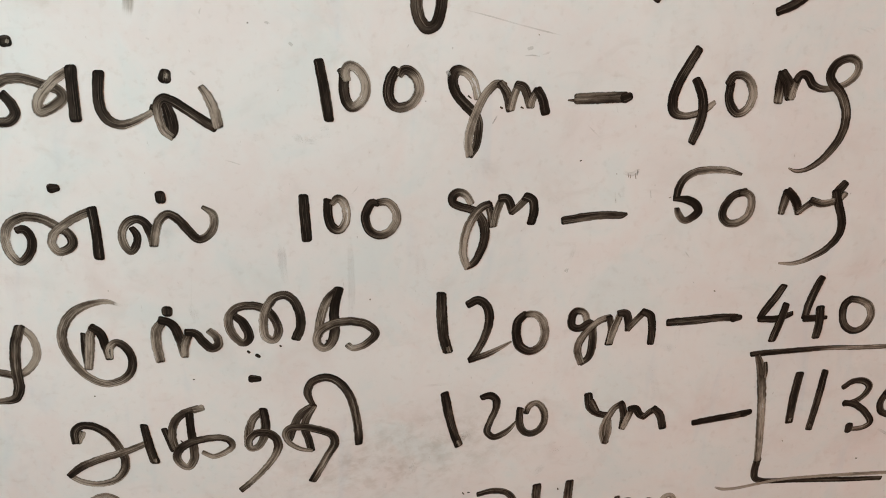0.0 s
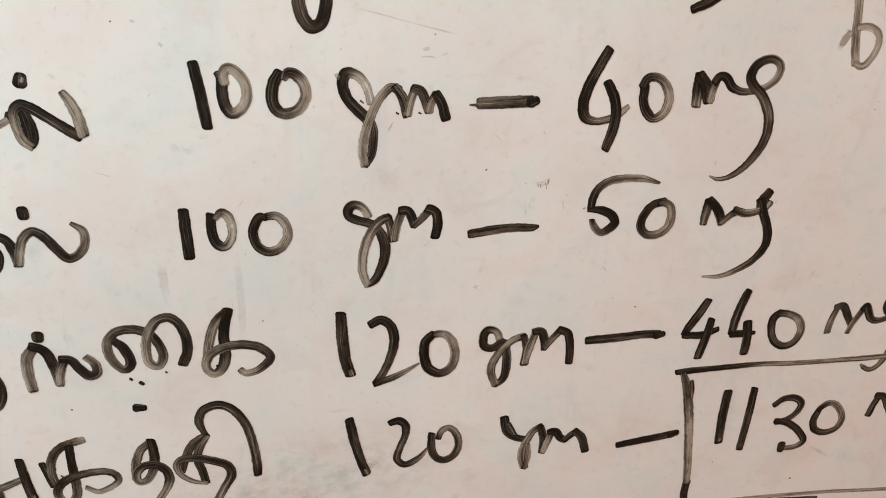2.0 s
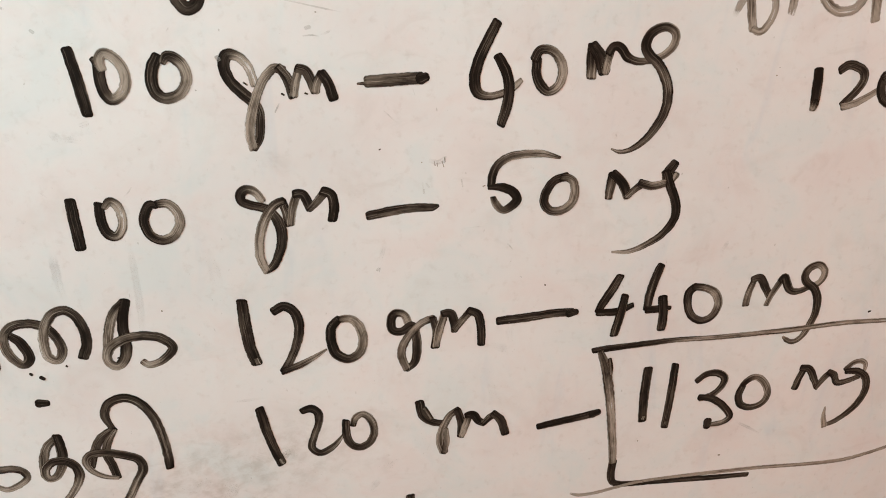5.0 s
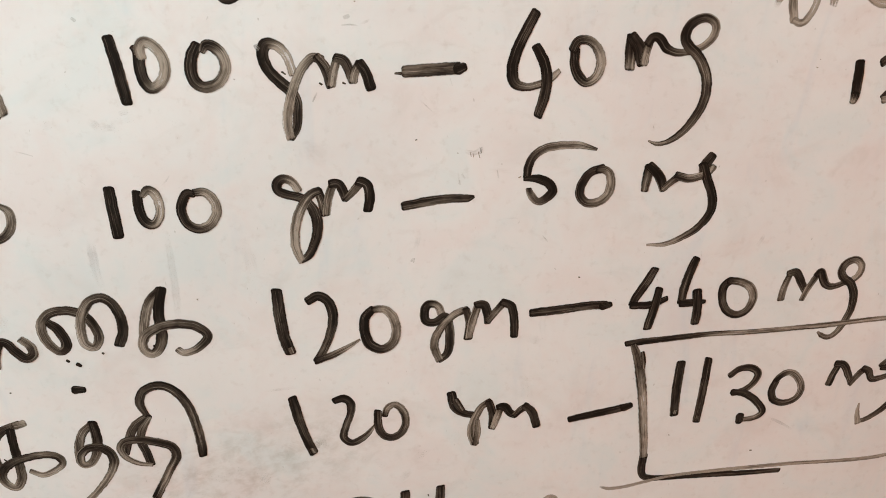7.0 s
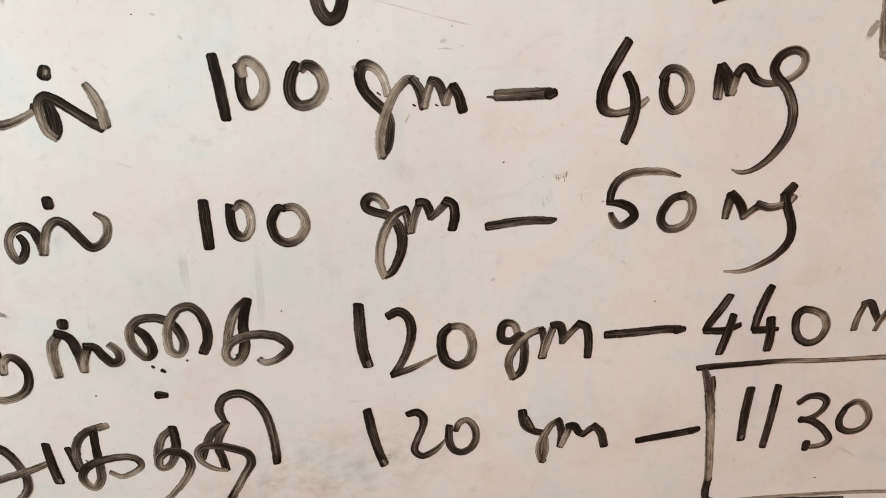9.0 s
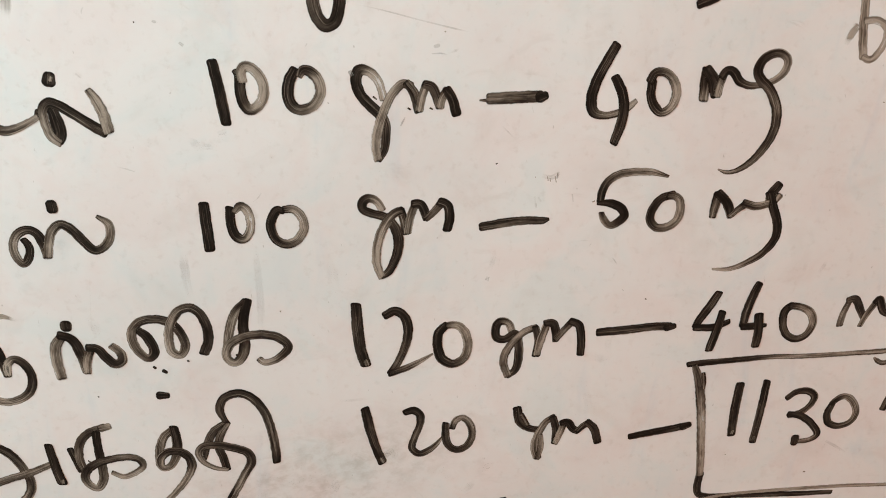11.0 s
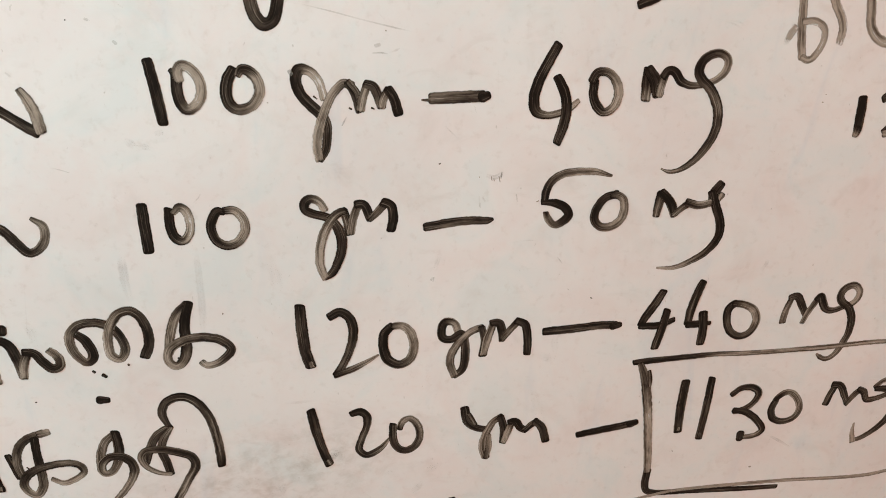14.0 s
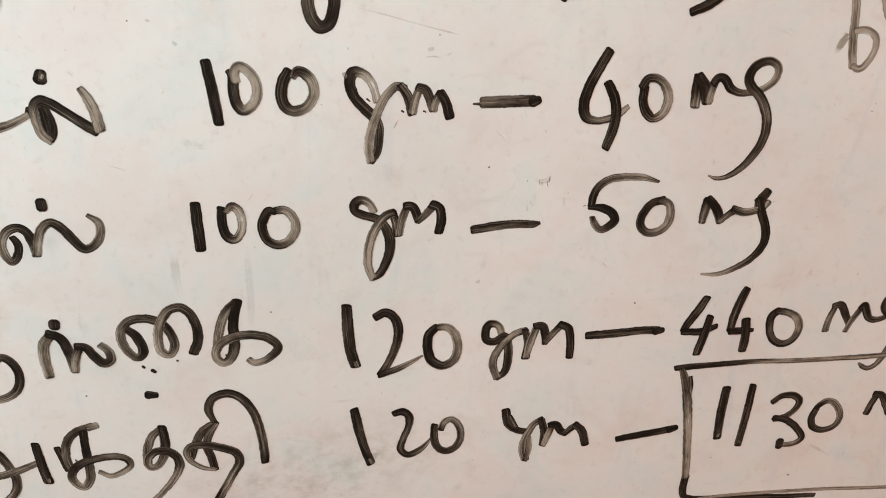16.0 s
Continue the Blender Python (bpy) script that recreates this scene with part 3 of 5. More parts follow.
character("letter", "handwritten letter in streaky black marker",
    line([-40, 4.7, -41.2, 6.9, -43.8, 8.3, -45.8, 7, -45.7, 4.8, -43.1, 3.5, -39, 2.3, -36.4, -0.5, -35, -4.6, -35.7, -10.3, -38, -15.4, -39.9, -16.7],
         [2.5, 2.7, 2.9, 3.1, 2.9, 2.7, 2.9, 3.1, 3.3, 2.9, 2.5, 2], [0.32, 0.35, 0.8, 0.95, 0.95, 0.9, 0.82, 0.88, 0.92, 0.92, 0.9, 0.6]),
    line([-39.9, -16.7, -41.4, -12.7, -41.3, -6.5, -39.5, -0.9, -36.6, 3.4, -34.2, 4.4],
         [2.5, 2.9, 3.1, 3.1, 2.9, 2.7], [0.4, 0.38, 0.42, 0.5, 0.7, 0.88]))
character("letter", "handwritten letter in streaky black marker",
    line([-34.5, 4.4, -33.4, 1, -32.7, -2.5],
         [2.7, 2.7, 2.9], [0.88, 0.8, 0.9]),
    line([-32.3, -2.5, -31.7, 2, -30.3, 6.2],
         [2.5, 2.7, 2.5], [0.45, 0.45, 0.75]),
    line([-30.8, 6.4, -28.9, 6.6, -27.5, 4.4, -26.9, 1.7],
         [2.7, 2.9, 3.1, 2.2], [0.9, 0.95, 0.95, 0.85]),
    line([-26.9, 1.7, -24.6, 4.1, -22.3, 6.9],
         [2, 2.5, 2.7], [0.7, 0.6, 0.85]),
    line([-23, 7.1, -20.8, 6.2, -19.9, 2.1, -20.5, -1.5],
         [2.9, 3.1, 3.3, 3.1], [0.9, 0.95, 0.98, 0.98]))
character("dash", "handwritten dash in streaky black marker",
    line([-10.2, -0.8, -4.3, 0.3, 2.9, 1.2, 8.4, 1.2, 10, 1.6],
         [2.9, 3.1, 2.9, 2.5, 1.2], [0.85, 0.75, 0.74, 0.85, 0.95]))
character("numeral", "handwritten numeral five in streaky black marker",
    line([45.6, 15.2, 40.9, 16.4, 34.8, 16.5, 29.8, 15.5, 26.8, 13, 25.7, 9.9, 25.5, 7.2],
         [1, 2.3, 2.7, 2.7, 2.7, 2.7, 2.5], [0.75, 0.55, 0.55, 0.6, 0.8, 0.92, 0.95]),
    line([24.9, 6.7, 28.9, 6.7, 32.4, 4.9, 33.5, 2.8, 31.6, 0.5, 29.3, -0.5, 27.1, 1.6, 26.3, 3.5],
         [1.5, 2.9, 3.1, 3.1, 2.7, 2.5, 2.5, 1.9], [0.95, 0.95, 0.95, 0.95, 0.88, 0.65, 0.5, 0.8]))
character("numeral", "handwritten numeral zero in streaky black marker",
    line([48, 9.4, 44.6, 8.4, 42.3, 5.3, 41.6, 1.7, 43.6, -1, 46.7, -1.2, 50, 1, 50.9, 5.2, 49.5, 8.6, 46.7, 9.2],
         [2.7, 2.7, 3, 3, 2.7, 3, 3, 3, 2.7, 2.5], [0.92, 0.92, 0.95, 0.97, 0.82, 0.6, 0.52, 0.48, 0.55, 0.85]))
character("letter", "handwritten letter in streaky black marker",
    line([62.2, 9.6, 61.7, 5.7, 61.4, 2.5],
         [3.2, 3.2, 2.5], [0.9, 0.7, 0.6]),
    line([62.3, 9.9, 65.5, 6.7, 67.3, 2.7],
         [3, 3.4, 2.8], [0.95, 0.97, 0.8]),
    line([67, 2.5, 69.2, 4.7, 71.7, 6.6],
         [1.9, 2.3, 2.6], [0.7, 0.72, 0.92]),
    line([70.9, 6.8, 74.8, 5.7, 78.7, 6.5],
         [2.6, 2.8, 2.6], [0.93, 0.65, 0.5]))
character("letter", "handwritten letter in streaky black marker",
    line([78.7, 6.3, 79.3, 9.8, 81.1, 12.6],
         [2.5, 3.6, 3.2], [0.6, 0.93, 0.95]),
    line([81.8, 9, 81.2, 7.5],
         [2.6, 1.7], [0.45, 0.4]),
    line([78.7, 9.8, 80.5, 5.5, 82.9, 0.1, 83.1, -4.8, 80.2, -9.5, 75.1, -13.1, 69.6, -15.2, 64.2, -15.2],
         [3, 3.2, 3.2, 3, 2.6, 2.2, 1.7, 0.9], [0.93, 0.95, 0.95, 0.93, 0.88, 0.8, 0.55, 0.2]))
written_line("written_line", "handwritten black line ending in 120 gm - 440 mg")
character("letter", "handwritten letter in streaky black marker",
    line([-189.4, -53, -186, -53, -181.1, -54.1, -177.4, -52.1, -174.3, -47.5, -174.2, -42.5, -175.7, -39.2, -177.8, -37.2],
         [2.9, 2.9, 2.9, 2.9, 2.9, 2.9, 2.9, 2.7], [0.75, 0.75, 0.6, 0.32, 0.25, 0.25, 0.32, 0.45]),
    line([-178.1, -37.2, -180.1, -43.1, -181, -51.1, -181.1, -59.3, -182.7, -62.6, -187.5, -63.5, -191.8, -63.6],
         [3.4, 3.6, 3.6, 3.6, 3.2, 2.3, 2], [0.78, 0.75, 0.76, 0.85, 0.82, 0.5, 0.3]))
character("letter", "handwritten letter in streaky black marker",
    line([-159.4, -39.7, -159.6, -45.3, -159.4, -51.4],
         [2, 2.3, 2], [0.92, 0.9, 0.6]),
    line([-159.1, -51.8, -158.1, -45.3, -157.3, -39.7, -156.1, -37.4],
         [2.9, 3.4, 3.2, 2.7], [0.42, 0.36, 0.55, 0.9]),
    line([-156.7, -37.2, -154.4, -39.3, -153.3, -43.3, -152.4, -48.2],
         [2.9, 3.2, 3.2, 2.7], [0.9, 0.95, 0.95, 0.6]),
    line([-152.2, -48, -152.2, -45, -150.1, -42.6, -147.5, -44, -145.5, -48.5, -146.5, -53.6, -150.3, -56.7, -154.9, -57.4, -160.2, -54.2, -164.2, -48, -166, -41.4, -164.5, -35.7, -161, -31.5, -156.2, -29.2, -151.1, -28.4, -147.6, -29.8],
         [2.5, 2.7, 2.7, 2.9, 2.9, 2.9, 2.9, 2.9, 2.9, 3.2, 3.4, 3.4, 3.2, 2.5, 1.8, 1.1], [0.4, 0.42, 0.85, 0.9, 0.95, 0.88, 0.5, 0.42, 0.42, 0.46, 0.52, 0.56, 0.58, 0.5, 0.3, 0.05]))
character("dot", "dot of dried black marker ink",
    line([-133.5, -31.4, -133.5, -32.4],
         [3.5, 3.5], [0.93, 0.93]))
character("letter", "handwritten letter in streaky black marker",
    line([-136.9, -49.2, -137.6, -43.5, -137.3, -38.5, -134.8, -34.9],
         [3.4, 3.6, 3.6, 2.9], [0.42, 0.42, 0.52, 0.85]),
    line([-135.8, -34.9, -132.6, -36.1, -130.4, -41, -129.4, -47.3],
         [2.9, 3.2, 3.4, 2.9], [0.9, 0.95, 0.9, 0.5]),
    line([-129.2, -47.7, -128.8, -43.6, -127.5, -40],
         [2.7, 3, 2.7], [0.42, 0.45, 0.85]),
    line([-128.1, -39.2, -125.4, -39.6, -123.1, -42.8, -120.5, -45.1, -118.5, -43.9, -118.8, -41.1, -121, -38.8],
         [2.7, 3, 3.2, 3.2, 3, 3, 2.7], [0.95, 0.95, 0.93, 0.88, 0.75, 0.55, 0.35]))
character("letter", "handwritten letter in streaky black marker",
    line([-112.9, -33.7, -110.5, -36.1, -108.8, -41.4, -110.8, -43.4, -113.9, -40.1, -115, -34.7, -113, -31.3, -108.5, -30, -103.7, -31.2, -100.6, -34.8, -99.5, -39.8, -101.4, -42.5, -103.5, -41.2, -104.2, -36.8, -103, -30.8, -100.3, -27.2, -97.4, -26.3, -94.5, -28.4, -92.6, -33.4, -92.7, -38.5, -94, -41.7],
         [2.7, 3.4, 3.2, 2.7, 3.2, 3.2, 3, 3, 3.2, 3, 3, 2.7, 3.2, 3.2, 3.2, 3.2, 3.2, 3.2, 3.2, 3.2, 3.2], [0.95, 0.95, 0.9, 0.6, 0.46, 0.5, 0.75, 0.78, 0.82, 0.85, 0.75, 0.55, 0.42, 0.42, 0.5, 0.6, 0.72, 0.78, 0.87, 0.92, 0.92]))
character("letter", "handwritten letter in streaky black marker",
    line([-87, -40.7, -86.2, -34.9, -84.1, -28.3, -80.7, -24.6],
         [3, 3.2, 3.2, 3], [0.6, 0.52, 0.55, 0.9]),
    line([-80.2, -24.4, -81.8, -30.9, -81.8, -40, -82.9, -43.7, -85.4, -45.5, -87.4, -43.2, -86.6, -39.5, -83, -36.9, -76.7, -35.7, -71.3, -37, -68.5, -40.1, -70.3, -42.8, -73, -44.8, -76.3, -45.4, -77.4, -44.3],
         [3, 3.5, 3.5, 3.2, 3, 3, 3.2, 3.2, 3.2, 3.2, 3, 2.8, 2.6, 2.6, 2.3], [0.97, 0.97, 0.9, 0.8, 0.5, 0.52, 0.6, 0.7, 0.77, 0.77, 0.87, 0.87, 0.55, 0.35, 0.6]))
character("dot", "dot of dried black marker ink",
    line([-109.4, -46.3, -109, -46.7],
         [0.9, 0.9], [0.9, 0.9]))
character("dot", "dot of dried black marker ink",
    line([-106.6, -47.7, -105.9, -48.2],
         [1.4, 1.2], [0.95, 0.95]))
character("dot", "dot of dried black marker ink",
    line([-99.1, -44.3, -98.9, -44.5],
         [0.7, 0.7], [0.7, 0.7]))
character("dot", "dot of dried black marker ink",
    line([-84.3, -42.6, -84.3, -42.8],
         [0.7, 0.7], [0.9, 0.9]))
character("dot", "dot of dried black marker ink",
    line([-108.5, -56.4, -106.1, -56.5],
         [3.2, 2.3], [0.98, 0.98]))
character("numeral", "handwritten numeral one in streaky black marker",
    line([-47.7, -26.4, -47.2, -34.1, -46.1, -42.4, -44.7, -46.8],
         [3.6, 3.8, 3.6, 3.6], [0.97, 0.92, 0.9, 0.92]),
    line([-44.8, -45.5, -44.2, -47.2],
         [1.4, 1.4], [0.54, 0.49]))
character("numeral", "handwritten numeral two in streaky black marker",
    line([-38.7, -29.9, -35.7, -28.3, -32.8, -30.3, -31.5, -35.2, -32.6, -41.4, -34.7, -46.7, -36.6, -50.1],
         [2.9, 3.4, 3.4, 3.1, 2.9, 2.7, 2.7], [0.92, 0.97, 0.97, 0.9, 0.8, 0.75, 0.93]),
    line([-37, -50.3, -31.8, -48.4, -27.2, -45.9, -23.7, -43.6],
         [2.5, 2.5, 1.8, 0.9], [0.93, 0.72, 0.55, 0.45]))
character("numeral", "handwritten numeral zero in streaky black marker",
    line([-19.6, -33.4, -21.9, -35.9, -22, -41.5, -20.5, -45.6, -16.9, -47.3, -13.5, -45.2, -12.5, -40.6, -13.7, -36, -16.2, -33.5, -19.2, -33.6],
         [2.7, 3.2, 3.2, 3.4, 3.2, 3.2, 3.2, 3.2, 2.9, 2.5], [0.9, 0.95, 0.92, 0.92, 0.88, 0.6, 0.42, 0.36, 0.4, 0.75]))
character("letter", "handwritten letter in streaky black marker",
    line([1.4, -35.9, -0.1, -32.9, -2.8, -32.5, -4, -35.4, -3.1, -38.5, -0.4, -38.8, 2.4, -36.7, 3.8, -40.3, 4.1, -46.1, 3.2, -50.2, 1, -51.9],
         [2.7, 2.7, 3, 3, 3, 2.7, 3, 3, 3, 2.7, 2.5], [0.42, 0.5, 0.9, 0.95, 0.95, 0.92, 0.95, 0.8, 0.88, 0.88, 0.6]),
    line([1, -51.9, -0.7, -47.1, 0.2, -42.8, 3, -38.6, 6.4, -35.7, 9.2, -34.9],
         [2.7, 3, 3, 2.7, 2.7, 2.7], [0.42, 0.5, 0.52, 0.6, 0.62, 0.82]))
character("letter", "handwritten letter in streaky black marker",
    line([9, -34.9, 10.2, -39.7, 9.8, -44.6],
         [2.5, 2.7, 3], [0.87, 0.75, 0.93]),
    line([10, -44.6, 10.9, -39.7, 12.5, -33.8],
         [2.3, 3, 2.7], [0.42, 0.42, 0.65]),
    line([12.1, -33.4, 14.2, -33.2, 15.6, -36.2, 15.8, -39.5],
         [2.5, 3, 3, 2.3], [0.9, 0.92, 0.92, 0.8]),
    line([15.8, -39.3, 18.1, -36, 20.6, -33],
         [2.1, 2.5, 2.7], [0.75, 0.62, 0.85]),
    line([20.2, -32.8, 22.9, -34.1, 24.1, -38.8, 24.4, -44.6],
         [2.7, 3, 3, 2.7], [0.9, 0.95, 0.95, 0.93]))
character("dash", "handwritten dash in streaky black marker",
    line([29.6, -36.9, 38.8, -36.1, 48.6, -35.1, 53, -35.1],
         [3, 3.2, 3, 3], [0.93, 0.82, 0.82, 0.88]),
    line([52.2, -35.6, 54.4, -35.1],
         [3, 2.3], [0.97, 0.95]))
character("numeral", "handwritten numeral four in streaky black marker",
    line([67.7, -23.6, 65.3, -28.4, 62.6, -33.1, 61.8, -35.2],
         [3, 3.2, 3, 2.8], [0.97, 0.92, 0.92, 0.95]),
    line([61.6, -35.8, 67.8, -35.7, 72.7, -33.8],
         [2.6, 2.8, 2.1], [0.95, 0.9, 0.95]),
    line([70, -30.5, 69.3, -35.9, 68.2, -40.8, 67.6, -43.9],
         [3, 3.3, 3.3, 2.8], [0.97, 0.97, 0.95, 0.85]))
character("numeral", "handwritten numeral four in streaky black marker",
    line([80.7, -20.5, 79.2, -25.3, 78.1, -30.6, 77.7, -35.3],
         [3, 3.2, 3.2, 2.8], [0.97, 0.85, 0.82, 0.9]),
    line([77.8, -35.7, 82.1, -35.5, 85.5, -35.3],
         [2.8, 2.8, 1.6], [0.95, 0.92, 0.95]),
    line([82.6, -31.7, 83.4, -37.1, 83.3, -42.7],
         [3.5, 3.5, 3], [0.97, 0.97, 0.88]))
character("numeral", "handwritten numeral zero in streaky black marker",
    line([93.3, -28.3, 91.3, -30.2, 91.4, -34.9, 93.4, -38.9, 97.2, -40.6, 100.3, -39.1, 101.8, -35, 100.2, -30.9, 96.4, -28.9, 92.9, -28.3],
         [2.8, 3.1, 2.8, 2.8, 2.8, 2.8, 3.1, 3.1, 2.8, 2.6], [0.92, 0.93, 0.9, 0.88, 0.85, 0.75, 0.55, 0.46, 0.6, 0.92]))
character("letter", "handwritten letter in streaky black marker",
    line([111.3, -35.6, 111.6, -31.6, 112.8, -27.3],
         [2.6, 2.6, 2.2], [0.75, 0.55, 0.8]),
    line([112.3, -26.7, 114.7, -26.2, 117, -29.5, 118.9, -32.8],
         [2.4, 2.9, 2.9, 2.4], [0.82, 0.92, 0.9, 0.75]),
    line([118.5, -36, 119.8, -32.2, 122, -28.1],
         [2, 2.4, 2.4], [0.55, 0.5, 0.75]),
    line([121.9, -27.5, 123.2, -26.2, 124.5, -29, 126.1, -31.3, 128.5, -31.8, 132.2, -30.6],
         [2.2, 2.9, 3.1, 2.7, 2.4, 2], [0.95, 0.97, 0.93, 0.82, 0.75, 0.75]))
character("letter", "handwritten letter in streaky black marker",
    line([133.3, -30.2, 136, -28.7, 137, -25.2, 135, -22.7, 131.9, -23.2, 130.2, -26.1, 131.2, -28.5, 134.5, -31.1, 136.2, -34.8, 136.5, -40, 134.9, -45.1, 133, -48.8, 130.3, -50.4, 127.7, -49.4, 126.5, -48.2],
         [2.2, 2.5, 2.7, 2.7, 2.9, 2.9, 2.9, 2.9, 3.1, 2.9, 2.7, 2.2, 2, 1.8, 0.9], [0.6, 0.5, 0.4, 0.6, 0.72, 0.82, 0.87, 0.87, 0.87, 0.82, 0.65, 0.65, 0.72, 0.7, 0.3]))
written_line("drawn_box", "hand-drawn marker box round the total of 1130 mg")
character("box_line", "hand-drawn box line in black marker",
    line([61.4, -49.4, 65.7, -48.9, 72.3, -48.4, 79.8, -47.8, 89.3, -47.1, 99, -47.1, 108.8, -46.8, 118.5, -46.3, 128.4, -45.8, 138.3, -44.9, 148.2, -44.2, 162.1, -44.1, 176.9, -43.6, 193.9, -44],
         [2.3, 2.5, 2.3, 2.3, 2, 2, 2, 2, 2.3, 2, 2, 1.8, 1.8, 1.8], [0.95, 0.92, 0.85, 0.82, 0.65, 0.56, 0.5, 0.5, 0.46, 0.46, 0.42, 0.42, 0.4, 0.3]))
character("box_line", "hand-drawn box line in black marker",
    line([63.7, -50, 65.6, -54.5, 67.8, -63.7, 69, -70.7, 71, -85.1, 72, -93.7],
         [2.2, 3.4, 3.6, 3.4, 3.2, 2.9], [0.75, 0.62, 0.58, 0.46, 0.46, 0.46]),
    line([67.1, -52.8, 67.9, -56.4, 68.1, -58.7],
         [1.4, 1.7, 1], [0.82, 0.75, 0.6]))
character("box_line", "hand-drawn box line in black marker",
    line([72.1, -93.2, 71.8, -98.2, 72.7, -101.8, 76, -102.9, 87.1, -103, 98.3, -103.1, 109.6, -103.3, 122.8, -103.2],
         [3.1, 3.1, 2.8, 2.5, 2.5, 2.5, 2.3, 2], [0.95, 0.95, 0.95, 0.95, 0.95, 0.93, 0.92, 0.88]))
character("box_line", "hand-drawn box line in faint grey marker",
    line([57.9, -105.2, 60.4, -106.1, 66, -105.9, 73, -104.4, 82.1, -102.6, 92.3, -101.8, 106.8, -101.2, 119.4, -100.8, 127.9, -100.6, 149.5, -100.7, 160.3, -99.9, 168.7, -97.9, 174.5, -96.2, 187, -91.4],
         [1, 1.5, 1.5, 1.5, 1.5, 1.5, 1.7, 1.7, 1.7, 1.7, 1.7, 1.5, 1.5, 1.5], [0.15, 0.24, 0.22, 0.22, 0.22, 0.24, 0.3, 0.32, 0.32, 0.32, 0.36, 0.36, 0.36, 0.3]))
character("numeral", "handwritten numeral one in streaky black marker",
    line([80.7, -57.5, 80.4, -66.2, 80.8, -77.1],
         [3.4, 3.4, 3.2], [0.93, 0.88, 0.88]),
    line([81.1, -75.7, 80.9, -76.9],
         [0.99, 1.2], [0.59, 0.64]))
character("numeral", "handwritten numeral one in streaky black marker",
    line([90, -56.6, 89.8, -65.9, 89.3, -75.8, 89, -80.3],
         [2.8, 3, 2.8, 2.8], [0.93, 0.85, 0.9, 0.88]),
    line([89.2, -78.3, 89.1, -79.4],
         [0.73, 1.2], [0.59, 0.64]))
character("numeral", "handwritten numeral three in streaky black marker",
    line([98.4, -63.2, 101.4, -60.8, 105.8, -60.7, 108.3, -63, 106.7, -67.1, 103.3, -69.5, 100.3, -70.2],
         [2.3, 2.5, 2.8, 2.8, 2.5, 2.5, 2.3], [0.93, 0.87, 0.88, 0.88, 0.75, 0.75, 0.82]),
    line([100.2, -69.5, 104.8, -70.5, 109.4, -73.9, 112.3, -78.2, 109.9, -80.3, 105.1, -80.9],
         [2.3, 2.8, 2.8, 2.6, 2.3, 2.1], [0.95, 0.9, 0.87, 0.87, 0.6, 0.5]),
    line([104.5, -79.4, 104.4, -81.5],
         [3.3, 2.8], [0.97, 0.95]))
character("numeral", "handwritten numeral zero in streaky black marker",
    line([115.3, -66.3, 114.2, -69.8, 115.4, -73.5, 119, -75.1, 123.3, -73.8, 124.9, -70.1, 122.9, -65.5, 119.6, -63.1, 116.9, -64, 115.2, -65.9],
         [2.6, 2.8, 2.8, 2.6, 2.6, 2.8, 2.8, 2.6, 2.6, 2.3], [0.93, 0.88, 0.87, 0.8, 0.72, 0.55, 0.5, 0.46, 0.75, 0.93]))
character("letter", "handwritten letter in streaky black marker",
    line([134.5, -68.5, 135.3, -65, 136.6, -61.3],
         [2.8, 2.8, 2.6], [0.78, 0.65, 0.85]),
    line([135.7, -60.6, 138.5, -61.2, 140.8, -64.9, 142.6, -68.6],
         [2.6, 2.8, 2.8, 2.3], [0.9, 0.92, 0.87, 0.82]),
    line([142.3, -69, 144.3, -65.8, 146.7, -63.1],
         [2.1, 2.6, 2.6], [0.72, 0.65, 0.85]),
    line([146.1, -63, 148.1, -64.1, 149.9, -67.5, 153.2, -67.1, 157.5, -65.6],
         [2.3, 2.8, 2.6, 2.3, 2.1], [0.92, 0.9, 0.87, 0.82, 0.78]))
character("letter", "handwritten letter in streaky black marker",
    line([152.2, -62.5, 154.2, -60.2, 157.8, -59.4, 159.5, -61.2, 159.3, -63.4],
         [2.1, 2.1, 2.1, 1.9, 1.4], [0.82, 0.6, 0.45, 0.4, 0.4]),
    line([152.6, -63.2, 156.5, -63.3, 160.3, -66, 161.4, -70.8, 159.5, -76.4, 155.2, -81.1, 150.8, -83.9, 148.3, -84.4],
         [2.1, 2.9, 2.9, 2.9, 2.9, 2.4, 2.1, 1.7], [0.92, 0.92, 0.87, 0.87, 0.82, 0.78, 0.72, 0.5]),
    line([148.7, -84.9, 147.6, -80.8, 147.5, -77.1],
         [2.6, 1.9, 0.7], [0.32, 0.32, 0.2]))
written_line("written_line", "handwritten black line ending in 120 gm and a dash")
character("letter", "handwritten letter in streaky black marker",
    line([-164, -75.8, -165.6, -79.3],
         [3.3, 3.1], [0.5, 0.45]),
    line([-166.2, -79.5, -166.1, -75.5, -164, -73.2, -160, -73.5, -155.9, -76.4, -152.9, -81.4, -151.1, -87, -151.8, -91.1, -154.9, -94.7, -160.6, -96.3, -165.9, -95, -169.1, -92.8],
         [2.6, 2.9, 2.9, 3.1, 3.3, 3.1, 3.1, 3.1, 2.9, 2.6, 2.4, 2.1], [0.88, 0.92, 0.92, 0.92, 0.9, 0.85, 0.82, 0.72, 0.5, 0.36, 0.34, 0.6]),
    line([-169.4, -92.6, -165.2, -89.1, -158.6, -86.1, -151.1, -83.7, -143.8, -80.5],
         [2.4, 3.1, 2.9, 2.9, 2.4], [0.93, 0.82, 0.7, 0.6, 0.55]))
